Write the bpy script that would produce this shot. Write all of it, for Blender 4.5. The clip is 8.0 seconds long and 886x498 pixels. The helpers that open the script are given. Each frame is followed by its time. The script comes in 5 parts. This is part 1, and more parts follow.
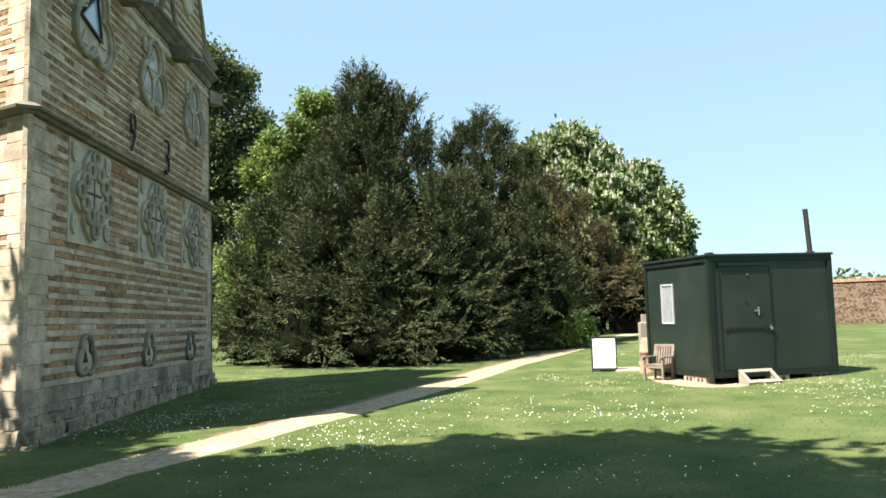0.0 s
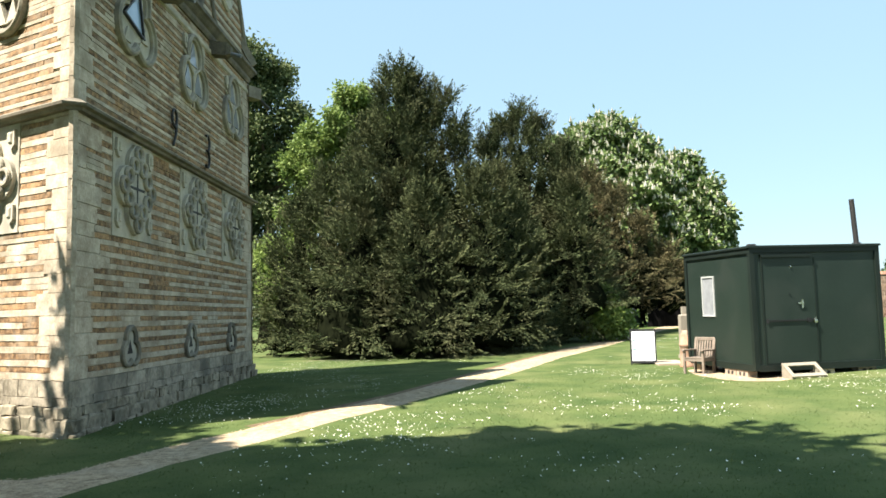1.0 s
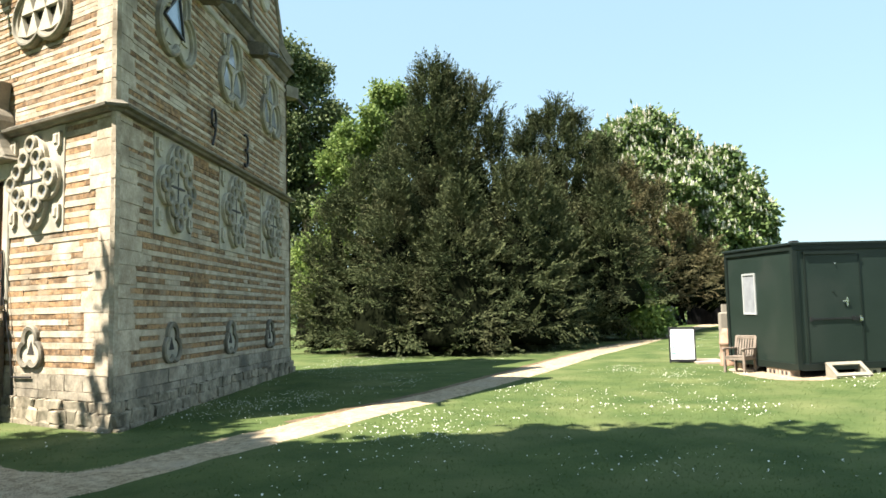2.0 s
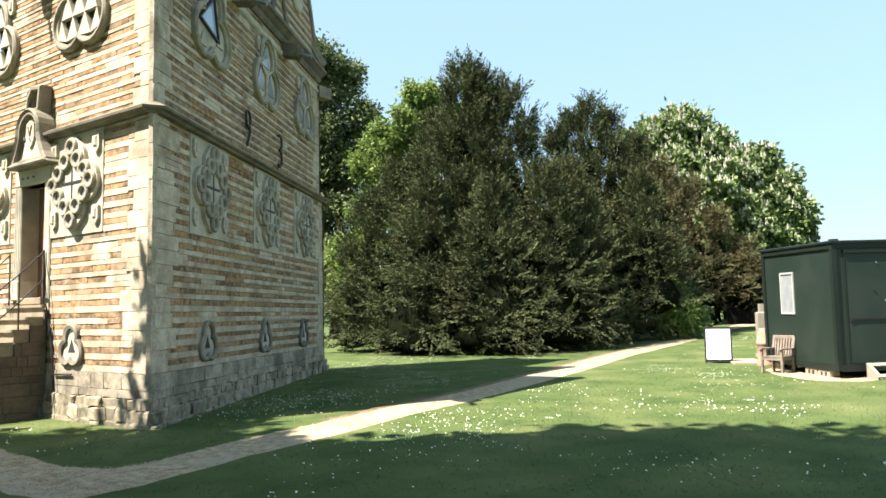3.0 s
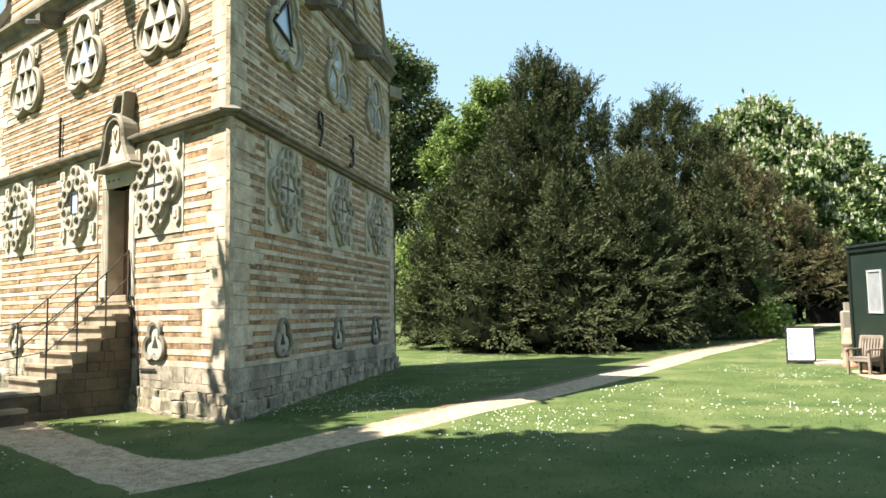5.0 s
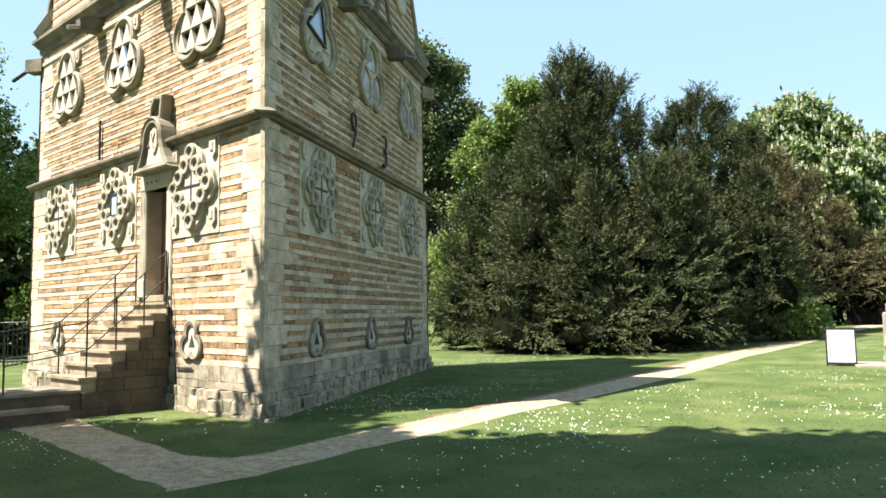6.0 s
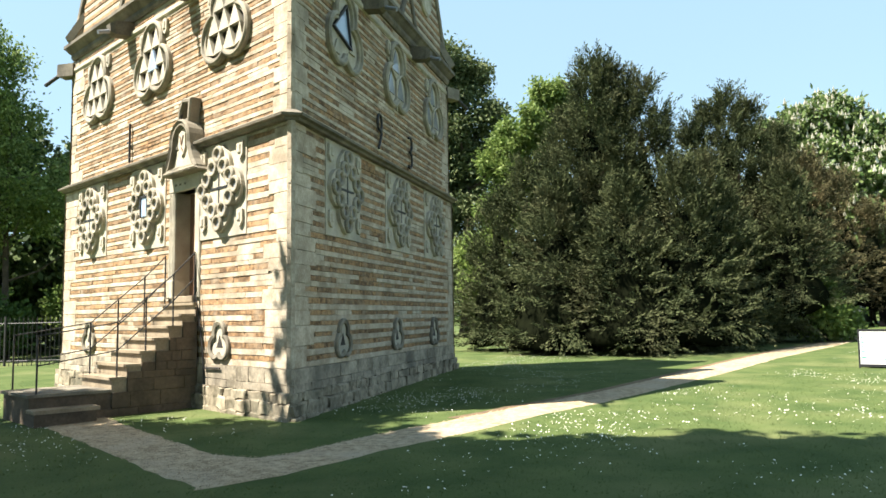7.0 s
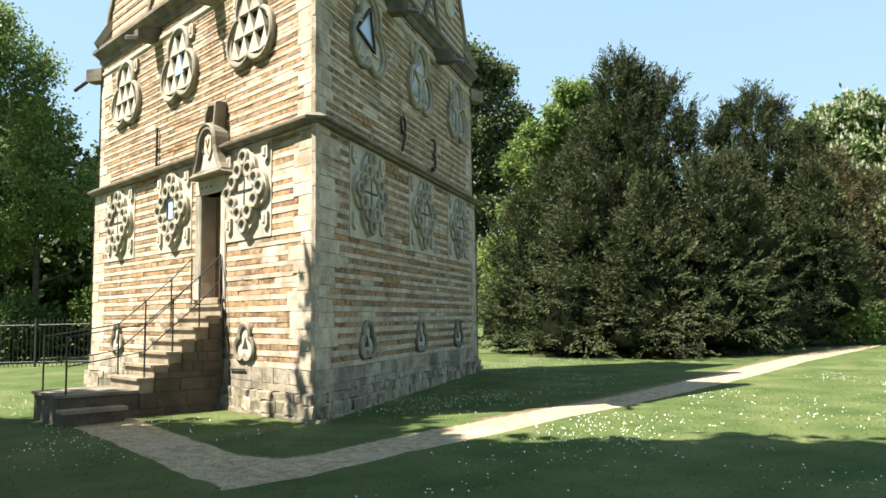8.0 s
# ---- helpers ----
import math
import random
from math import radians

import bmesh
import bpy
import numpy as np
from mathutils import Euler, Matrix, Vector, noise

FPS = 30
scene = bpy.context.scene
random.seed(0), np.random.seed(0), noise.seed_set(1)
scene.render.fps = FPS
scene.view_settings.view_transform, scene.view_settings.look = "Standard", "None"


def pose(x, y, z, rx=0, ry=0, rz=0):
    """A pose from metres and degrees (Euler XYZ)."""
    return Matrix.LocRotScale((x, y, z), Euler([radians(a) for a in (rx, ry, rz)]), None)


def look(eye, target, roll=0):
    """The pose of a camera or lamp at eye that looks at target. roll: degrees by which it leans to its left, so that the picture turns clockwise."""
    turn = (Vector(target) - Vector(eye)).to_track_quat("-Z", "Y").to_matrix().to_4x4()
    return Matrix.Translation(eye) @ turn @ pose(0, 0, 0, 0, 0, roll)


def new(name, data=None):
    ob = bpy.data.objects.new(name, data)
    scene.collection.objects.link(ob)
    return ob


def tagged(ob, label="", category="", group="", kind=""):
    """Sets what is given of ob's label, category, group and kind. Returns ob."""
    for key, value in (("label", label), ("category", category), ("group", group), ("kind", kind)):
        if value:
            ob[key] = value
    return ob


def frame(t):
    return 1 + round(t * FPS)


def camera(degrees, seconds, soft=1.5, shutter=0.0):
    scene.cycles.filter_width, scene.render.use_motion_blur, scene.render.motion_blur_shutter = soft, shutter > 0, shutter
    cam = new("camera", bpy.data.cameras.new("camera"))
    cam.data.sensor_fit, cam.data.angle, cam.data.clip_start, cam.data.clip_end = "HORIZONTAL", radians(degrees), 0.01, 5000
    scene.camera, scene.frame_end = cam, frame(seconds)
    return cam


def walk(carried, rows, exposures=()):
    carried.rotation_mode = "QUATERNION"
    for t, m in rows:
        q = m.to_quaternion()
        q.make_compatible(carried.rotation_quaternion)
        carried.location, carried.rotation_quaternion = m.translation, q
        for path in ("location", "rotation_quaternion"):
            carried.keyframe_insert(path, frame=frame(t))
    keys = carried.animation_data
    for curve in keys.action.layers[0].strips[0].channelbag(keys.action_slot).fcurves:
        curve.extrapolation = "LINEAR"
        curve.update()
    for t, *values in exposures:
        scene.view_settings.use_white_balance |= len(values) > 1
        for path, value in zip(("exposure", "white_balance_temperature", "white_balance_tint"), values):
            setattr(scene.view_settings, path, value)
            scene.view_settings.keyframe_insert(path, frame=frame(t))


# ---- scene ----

# ---------------------------------------------------------------- camera
EYE = (5.61, -11.31, 1.49)
PAN = [  # seconds, yaw, pitch, roll
    (0.0, -1.93, 5.41, -1.39), (0.5, -0.64, 5.08, -1.36), (1.0, 0.82, 4.91, -1.3), (1.5, 2.12, 4.81, -1.25),
    (2.0, 3.48, 4.78, -1.2), (3.5, 7.04, 4.72, -1.06), (4.0, 8.34, 4.63, -1.0), (4.5, 9.68, 4.66, -1.0),
    (6.0, 13.45, 4.77, -0.81), (6.5, 14.37, 4.81, -0.8), (7.0, 15.33, 4.86, -0.75), (7.5, 16.26, 4.94, -0.73), (8.0, 17.07, 5.03, -0.66)]


def aim(yaw, pitch):
    y, p = radians(yaw), radians(pitch)
    return (EYE[0] - 10 * math.sin(y) * math.cos(p), EYE[1] + 10 * math.cos(y) * math.cos(p), EYE[2] + 10 * math.sin(p))


cam = camera(59.16, 8.0, soft=1.6)
walk(cam, [(t, look(EYE, aim(yaw, pitch), roll)) for t, yaw, pitch, roll in PAN], exposures=[(0.0, 1.86), (2.0, 1.98), (4.5, 2.03), (6.5, 1.99), (8.0, 1.88)])

# ---------------------------------------------------------------- light
SUN_EL, SUN_FROM = radians(56), Vector((-0.845, -0.535))
world = bpy.data.worlds.new("sky")
scene.world = world
world.use_nodes = True
sky = world.node_tree.nodes.new("ShaderNodeTexSky")
sky.sky_type, sky.sun_disc = "NISHITA", False
sky.sun_elevation, sky.sun_rotation = SUN_EL, math.atan2(SUN_FROM.x, SUN_FROM.y)
sky.air_density, sky.dust_density, sky.ozone_density = 1.2, 0.5, 1.6
backdrop = world.node_tree.nodes["Background"]
backdrop.inputs["Strength"].default_value = 0.054
tint = world.node_tree.nodes.new("ShaderNodeMix")
tint.data_type, tint.blend_type = "RGBA", "MULTIPLY"
tint.inputs["Factor"].default_value, tint.inputs["B"].default_value = 1.0, (0.98, 1.01, 0.96, 1)
world.node_tree.links.new(sky.outputs[0], tint.inputs["A"])
haze = world.node_tree.nodes.new("ShaderNodeMix")  # thin summer haze evens the blue
haze.data_type = "RGBA"
haze.inputs["Factor"].default_value, haze.inputs["B"].default_value = 0.66, (3.1, 4.6, 5.7, 1)
world.node_tree.links.new(tint.outputs["Result"], haze.inputs["A"])
world.node_tree.links.new(haze.outputs["Result"], backdrop.inputs["Color"])
sun = new("sun", bpy.data.lights.new("sun", "SUN"))
sun.data.energy, sun.data.angle, sun.data.color = 5.0, radians(0.53), (1.0, 0.93, 0.81)
sun.matrix_world = look((-30, -30, 40), Vector((-30, -30, 40)) - Vector((SUN_FROM.x * math.cos(SUN_EL), SUN_FROM.y * math.cos(SUN_EL), math.sin(SUN_EL))))


# ---------------------------------------------------------------- materials
def mat(name, dark, light, rough=0.85, scale=6.0, fine=40.0, bump=0.3, metal=0.0, vary=0.0, stain=None, stain_scale=0.7, spec=0.3, trans=0.0, spread=0.2):
    """Two scales of noise between two colours, a random shift for each piece, stains of a third colour, fine relief."""
    m = bpy.data.materials.new(name)
    m.use_nodes = True
    n, l = m.node_tree.nodes, m.node_tree.links
    b = n["Principled BSDF"]
    b.inputs["Roughness"].default_value, b.inputs["Metallic"].default_value = rough, metal
    b.inputs["Specular IOR Level"].default_value = spec
    geo = n.new("ShaderNodeNewGeometry")

    def tex(s, detail=5):
        t = n.new("ShaderNodeTexNoise")
        t.inputs["Scale"].default_value, t.inputs["Detail"].default_value = s, detail
        l.new(geo.outputs["Position"], t.inputs["Vector"])
        return t

    def maths(op, a, c):
        k = n.new("ShaderNodeMath")
        k.operation = op
        for i, v in enumerate((a, c)):
            if isinstance(v, (int, float)):
                k.inputs[i].default_value = v
            else:
                l.new(v, k.inputs[i])
        return k.outputs[0]

    big, small = tex(scale), tex(fine, 3)
    f = maths("ADD", maths("MULTIPLY", big.outputs[0], 0.65), maths("MULTIPLY", small.outputs[0], 0.35))
    if vary:
        info = n.new("ShaderNodeObjectInfo")
        r = maths("FRACT", maths("ADD", info.outputs["Random"], geo.outputs["Random Per Island"]), 0.0)
        f = maths("ADD", f, maths("MULTIPLY", maths("SUBTRACT", r, 0.5), vary))
    ramp = n.new("ShaderNodeValToRGB")
    ramp.color_ramp.elements[0].position, ramp.color_ramp.elements[1].position = 0.5 - spread, 0.5 + spread
    ramp.color_ramp.elements[0].color, ramp.color_ramp.elements[1].color = (*dark, 1), (*light, 1)
    l.new(f, ramp.inputs[0])
    colour = ramp.outputs[0]
    if stain:
        s = tex(stain_scale, 6)
        sr = n.new("ShaderNodeValToRGB")
        sr.color_ramp.elements[0].position, sr.color_ramp.elements[1].position = 0.5, 0.68
        l.new(s.outputs[0], sr.inputs[0])
        mix = n.new("ShaderNodeMix")
        mix.data_type = "RGBA"
        l.new(maths("MULTIPLY", sr.outputs[0], 0.75), mix.inputs["Factor"])
        l.new(colour, mix.inputs["A"])
        mix.inputs["B"].default_value = (*stain, 1)
        colour = mix.outputs["Result"]
    l.new(colour, b.inputs["Base Color"])
    if bump:
        k = n.new("ShaderNodeBump")
        k.inputs["Strength"].default_value, k.inputs["Distance"].default_value = bump, 0.02
        l.new(f, k.inputs["Height"])
        l.new(k.outputs[0], b.inputs["Normal"])
    if trans:
        t = n.new("ShaderNodeBsdfTranslucent")
        l.new(colour, t.inputs["Color"])
        mx = n.new("ShaderNodeMixShader")
        mx.inputs[0].default_value = trans
        l.new(b.outputs[0], mx.inputs[1])
        l.new(t.outputs[0], mx.inputs[2])
        l.new(mx.outputs[0], n["Material Output"].inputs["Surface"])
    return m


LIMESTONE = mat("limestone", (0.285, 0.228, 0.162), (0.55, 0.475, 0.37), scale=4, fine=22, vary=0.1, stain=(0.21, 0.1725, 0.1237), stain_scale=1.4, bump=0.8, spread=0.16)
IRONSTONE = mat("ironstone", (0.1, 0.06, 0.032), (0.385, 0.235, 0.118), scale=9, fine=24, vary=0.16, stain=(0.3, 0.2325, 0.1613), stain_scale=2.6, bump=1.0, spread=0.13)
MORTAR = mat("mortar", (0.315, 0.27, 0.2025), (0.45, 0.3975, 0.3075), scale=4, fine=60, bump=0.4)
CARVED = mat("carved_limestone", (0.33, 0.2963, 0.2325), (0.51, 0.465, 0.375), scale=4, fine=35, stain=(0.2475, 0.2325, 0.195), stain_scale=1.6, bump=0.3)
MOULDED = mat("moulded_stone", (0.195, 0.1725, 0.1312), (0.39, 0.3525, 0.2775), scale=4, fine=30, stain=(0.15, 0.135, 0.1087), stain_scale=1.8, bump=0.4)
WEATHERED = mat("weathered_stone", (0.0975, 0.0863, 0.0675), (0.255, 0.225, 0.1725), scale=2.5, fine=30, stain=(0.075, 0.0675, 0.0525), stain_scale=2, vary=0.3, bump=0.5)
RUBBLE = mat("rubble_stone", (0.105, 0.0885, 0.06), (0.3975, 0.3375, 0.2475), scale=2.4, fine=12, vary=0.1, stain=(0.09, 0.084, 0.06), stain_scale=1.1, bump=1.0, spread=0.13)
PLINTH = mat("plinth_stone", (0.15, 0.1275, 0.0938), (0.435, 0.375, 0.2888), scale=3, fine=16, vary=0.14, stain=(0.09, 0.0825, 0.0675), stain_scale=0.8, bump=0.9, spread=0.15)
# brown step stone, darkened in colour for the shade on side and landing
SHADEDSTEP = mat("step_stone_shaded", (0.0525, 0.0398, 0.0277), (0.15, 0.1125, 0.0788), scale=3, fine=18, vary=0.16, stain=(0.0525, 0.0413, 0.03), stain_scale=1.4, bump=0.6)
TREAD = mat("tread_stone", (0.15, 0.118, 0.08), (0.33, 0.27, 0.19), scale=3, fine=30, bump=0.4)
ROOFSTONE = mat("stone_slate", (0.09, 0.075, 0.0562), (0.195, 0.165, 0.1275), scale=3, fine=20, vary=0.4, bump=0.5)
IRON = mat("black_iron", (0.009, 0.009, 0.0097), (0.0263, 0.024, 0.0225), rough=0.55, scale=10, bump=0.2, spec=0.5)
LEAD = mat("lead_pipe", (0.16, 0.165, 0.17), (0.3, 0.31, 0.32), rough=0.5, scale=8, metal=0.6, bump=0.15)
# dark colour for the shade in recesses and holes that are not cut
HOLESHADE = mat("recess_shade", (0.02, 0.018, 0.016), (0.05, 0.045, 0.04), rough=0.9)
OAK = mat("old_oak", (0.12, 0.0675, 0.045), (0.255, 0.15, 0.0975), rough=0.7, scale=4, fine=50)
# glossy glass with the sky's reflection put into its base colour
SKYPANE = mat("sky_reflection_pane", (0.24, 0.32, 0.44), (0.36, 0.45, 0.58), rough=0.08, scale=2, bump=0.05, spec=0.9)
PALEGLASS = mat("pale_leaded_glass", (0.19, 0.2, 0.22), (0.3, 0.31, 0.33), rough=0.12, scale=5, bump=0.05, spec=0.9)
GRAVEL = mat("gravel", (0.1875, 0.1387, 0.0825), (0.435, 0.345, 0.2288), scale=9, fine=38, bump=1.0, stain=(0.345, 0.285, 0.21), stain_scale=1.0, spread=0.12)
PEBBLE = mat("gravel_stones", (0.21, 0.1575, 0.0975), (0.45, 0.36, 0.2475), scale=9, fine=60, bump=0, vary=0.7)
EARTH = mat("bare_earth", (0.075, 0.0488, 0.0263), (0.18, 0.1275, 0.075), scale=4, fine=40, bump=0.7)
DRYEARTH = mat("dry_earth", (0.225, 0.165, 0.105), (0.39, 0.3075, 0.21), scale=5, fine=40, bump=0.6)
GRASS = mat("lawn_grass", (0.032, 0.058, 0.017), (0.093, 0.117, 0.041), rough=0.95, scale=1.2, fine=55, bump=0.8, stain=(0.12, 0.131, 0.055), stain_scale=0.5, spec=0.1)
BLADE = mat("grass_blade", (0.052, 0.088, 0.025), (0.112, 0.144, 0.048), rough=0.7, scale=0.8, fine=10, bump=0, vary=0.5, trans=0.4, spec=0.2)
DAISY = mat("daisy_white", (0.74, 0.71, 0.64), (0.85, 0.82, 0.75), rough=0.8, bump=0)
YEW = mat("yew_needles", (0.0205, 0.031, 0.0148), (0.106, 0.12, 0.057), rough=0.9, scale=0.9, fine=4, bump=0, vary=0.35, stain=(0.0924, 0.0907, 0.0487), stain_scale=0.5, spec=0.03, trans=0.12)
YEWBROWN = mat("yew_needles_bronzed", (0.042, 0.047, 0.0235), (0.1554, 0.1327, 0.0672), rough=0.9, scale=0.9, fine=4, bump=0, vary=0.3, stain=(0.126, 0.084, 0.042), stain_scale=0.4, spec=0.15, trans=0.12)
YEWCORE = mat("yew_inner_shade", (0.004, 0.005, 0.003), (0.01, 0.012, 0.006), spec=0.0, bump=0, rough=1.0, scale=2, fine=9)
LIME = mat("bright_leaves", (0.0924, 0.147, 0.0336), (0.2268, 0.294, 0.084), rough=0.6, scale=0.6, fine=5, bump=0, vary=0.5, trans=0.35, spec=0.2)
GREEN = mat("green_leaves", (0.0336, 0.0714, 0.0168), (0.0924, 0.1512, 0.0378), rough=0.6, scale=0.6, fine=5, bump=0, vary=0.5, trans=0.3, spec=0.2)
ASH = mat("ash_leaves", (0.0756, 0.126, 0.0294), (0.2184, 0.2856, 0.084), rough=0.55, scale=0.7, fine=5, bump=0, vary=0.5, trans=0.35, spec=0.2)
OAKLEAF = mat("oak_leaves", (0.042, 0.0672, 0.0252), (0.1428, 0.1722, 0.0714), rough=0.6, scale=0.6, fine=5, bump=0, vary=0.5, trans=0.25, spec=0.2)
CHESTNUT = mat("chestnut_leaves", (0.0588, 0.105, 0.0294), (0.168, 0.2226, 0.0798), rough=0.55, scale=0.6, fine=5, bump=0, vary=0.5, trans=0.25, spec=0.2)
DEEP = mat("dark_leaves", (0.0294, 0.0546, 0.0185), (0.0966, 0.1302, 0.0462), rough=0.65, scale=0.6, fine=5, bump=0, vary=0.5, trans=0.2, spec=0.2)
BLOSSOM = mat("white_blossom", (0.42, 0.3948, 0.3024), (0.6216, 0.588, 0.4872), rough=0.8, bump=0, vary=0.4)
BARK = mat("bark", (0.03, 0.0225, 0.015), (0.105, 0.0788, 0.0562), scale=5, fine=30, bump=0.8)
HUTGREEN = mat("dark_green_paint", (0.0097, 0.018, 0.0142), (0.0165, 0.027, 0.0218), rough=0.42, scale=1.5, fine=20, bump=0.05, spec=0.4, stain=(0.0225, 0.03, 0.0255), stain_scale=1.2)
HUTEDGE = mat("dark_green_frame", (0.0067, 0.0112, 0.0097), (0.012, 0.018, 0.015), rough=0.45, scale=2, bump=0.05)
CHROME = mat("steel_handle", (0.55, 0.55, 0.55), (0.7, 0.7, 0.7), rough=0.25, metal=1.0, bump=0)
WHITEPVC = mat("white_upvc", (0.3, 0.31, 0.31), (0.4, 0.41, 0.41), rough=0.35, bump=0.02)
CURTAIN = mat("white_blind", (0.6, 0.6, 0.6), (0.78, 0.78, 0.78), rough=0.8, scale=3, bump=0.1)
PINE = mat("pale_weathered_timber", (0.17, 0.15, 0.12), (0.31, 0.28, 0.225), rough=0.8, scale=4, fine=40, bump=0.3)
TEAK = mat("grey_teak", (0.12, 0.0938, 0.075), (0.2475, 0.2025, 0.165), rough=0.8, scale=5, fine=50, bump=0.3)
TERRACOTTA = mat("terracotta", (0.255, 0.1425, 0.0938), (0.375, 0.2325, 0.165), rough=0.8, scale=6, fine=30, bump=0.3, stain=(0.315, 0.255, 0.2025), stain_scale=4)
BUFFCLAY = mat("buff_clay", (0.18, 0.1575, 0.1275), (0.3, 0.27, 0.225), rough=0.85, scale=5, fine=30, bump=0.3)
CONCRETE = mat("concrete_block", (0.285, 0.225, 0.1725), (0.4125, 0.3375, 0.27), scale=6, fine=50, bump=0.4, vary=0.3)
BOARDWHITE = mat("white_poster", (0.78, 0.8, 0.82), (0.86, 0.87, 0.88), rough=0.5, bump=0.0)
BOARDBLACK = mat("black_board_frame", (0.009, 0.009, 0.0105), (0.0225, 0.0225, 0.024), rough=0.5, bump=0.05)
INK = mat("poster_print", (0.09, 0.225, 0.21), (0.15, 0.3, 0.285), rough=0.6, bump=0)
BRICK = mat("old_red_brick", (0.075, 0.046, 0.032), (0.2, 0.13, 0.09), scale=3, fine=20, vary=0.7, stain=(0.21, 0.1575, 0.12), stain_scale=0.9, bump=0.4)
TILE = mat("red_coping_tile", (0.135, 0.0675, 0.045), (0.225, 0.1275, 0.0825), scale=3, fine=20, vary=0.4, bump=0.4)
SHED = mat("black_shed_boards", (0.003, 0.003, 0.0035), (0.008, 0.0075, 0.0075), rough=0.9, scale=3, fine=20, spec=0.03)


# ---------------------------------------------------------------- building blocks
class Buf:
    """Vertices and faces of one mesh."""

    def __init__(self):
        self.v, self.f = [], []

    def add(self, verts, faces, m=None):
        k = len(self.v)
        self.v += [tuple(m @ Vector(p)) for p in verts] if m is not None else [tuple(p) for p in verts]
        self.f += [tuple(i + k for i in f) for f in faces]
        return self

    def box(self, x0, x1, y0, y1, z0, z1, m=None, c=0.0):
        """A block; c: chamfer along the edges of its +z face."""
        if not c:
            return self.add([(x0, y0, z0), (x1, y0, z0), (x1, y1, z0), (x0, y1, z0), (x0, y0, z1), (x1, y0, z1), (x1, y1, z1), (x0, y1, z1)],
                            [(3, 2, 1, 0), (4, 5, 6, 7), (0, 1, 5, 4), (1, 2, 6, 5), (2, 3, 7, 6), (3, 0, 4, 7)], m)
        v = [(x0, y0, z0), (x1, y0, z0), (x1, y1, z0), (x0, y1, z0), (x0, y0, z1 - c), (x1, y0, z1 - c), (x1, y1, z1 - c), (x0, y1, z1 - c),
             (x0 + c, y0 + c, z1), (x1 - c, y0 + c, z1), (x1 - c, y1 - c, z1), (x0 + c, y1 - c, z1)]
        return self.add(v, [(3, 2, 1, 0), (8, 9, 10, 11), (0, 1, 5, 4), (1, 2, 6, 5), (2, 3, 7, 6), (3, 0, 4, 7), (4, 5, 9, 8), (5, 6, 10, 9), (6, 7, 11, 10), (7, 4, 8, 11)], m)

    def prism(self, outline, z0, z1, m=None):
        """A plan outline (anticlockwise) drawn up from z0 to z1."""
        n = len(outline)
        v = [(x, y, z0) for x, y in outline] + [(x, y, z1) for x, y in outline]
        return self.add(v, [tuple(range(n - 1, -1, -1)), tuple(range(n, 2 * n))] + [(i, (i + 1) % n, n + (i + 1) % n, n + i) for i in range(n)], m)

    def lathe(self, profile, m=None, n=20, closed=False):
        """A profile of (radius, height) turned about z."""
        v, f, k = [], [], len(profile)
        for i in range(n):
            a = 2 * math.pi * i / n
            v += [(r * math.cos(a), r * math.sin(a), z) for r, z in profile]
        for i in range(n):
            j = (i + 1) % n
            for q in range(k if closed else k - 1):
                w = (q + 1) % k
                f.append((i * k + q, j * k + q, j * k + w, i * k + w))
        return self.add(v, f, m)

    def sweep(self, path, section, closed=False, m=None):
        """A section of (across, up) carried along a path in the plane z = 0; across is to the right of the way."""
        n, k, v, f = len(path), len(section), [], []
        for i, p in enumerate(path):
            p = Vector(p)
            a = Vector(path[i - 1]) if i or closed else p
            b = Vector(path[(i + 1) % n]) if i < n - 1 or closed else p
            d1, d2 = (p - a), (b - p)
            d1 = d1.normalized() if d1.length else d2.normalized()
            d2 = d2.normalized() if d2.length else d1
            t = (d1 + d2).normalized() if (d1 + d2).length > 1e-6 else d1
            s = 1 / max(0.45, t.dot(d1))
            v += [(p.x + t.y * q * s, p.y - t.x * q * s, h) for q, h in section]
        for i in range(n if closed else n - 1):
            j = (i + 1) % n
            f += [(i * k + q, j * k + q, j * k + (q + 1) % k, i * k + (q + 1) % k) for q in range(k)]
        if not closed:
            f += [tuple(range(k)), tuple(range(n * k - 1, n * k - k - 1, -1))]
        return self.add(v, f, m)

    def tube(self, a, b, r, n=8, r2=None):
        a, b = Vector(a), Vector(b)
        m = Matrix.Translation(a) @ (b - a).to_track_quat("Z", "Y").to_matrix().to_4x4()
        h, r2 = (b - a).length, r if r2 is None else r2
        v = [(r * math.cos(2 * math.pi * i / n), r * math.sin(2 * math.pi * i / n), 0) for i in range(n)]
        v += [(r2 * math.cos(2 * math.pi * i / n), r2 * math.sin(2 * math.pi * i / n), h) for i in range(n)]
        return self.add(v, [tuple(range(n - 1, -1, -1)), tuple(range(n, 2 * n))] + [(i, (i + 1) % n, n + (i + 1) % n, n + i) for i in range(n)], m)

    def mesh(self, name, material):
        me = bpy.data.meshes.new(name)
        me.from_pydata(self.v, [], self.f)
        me.materials.append(material)
        me.update()
        return me


def fixed(me):
    """Outward normals."""
    b = bmesh.new()
    b.from_mesh(me)
    bmesh.ops.recalc_face_normals(b, faces=b.faces)
    b.to_mesh(me)
    b.free()
    return me


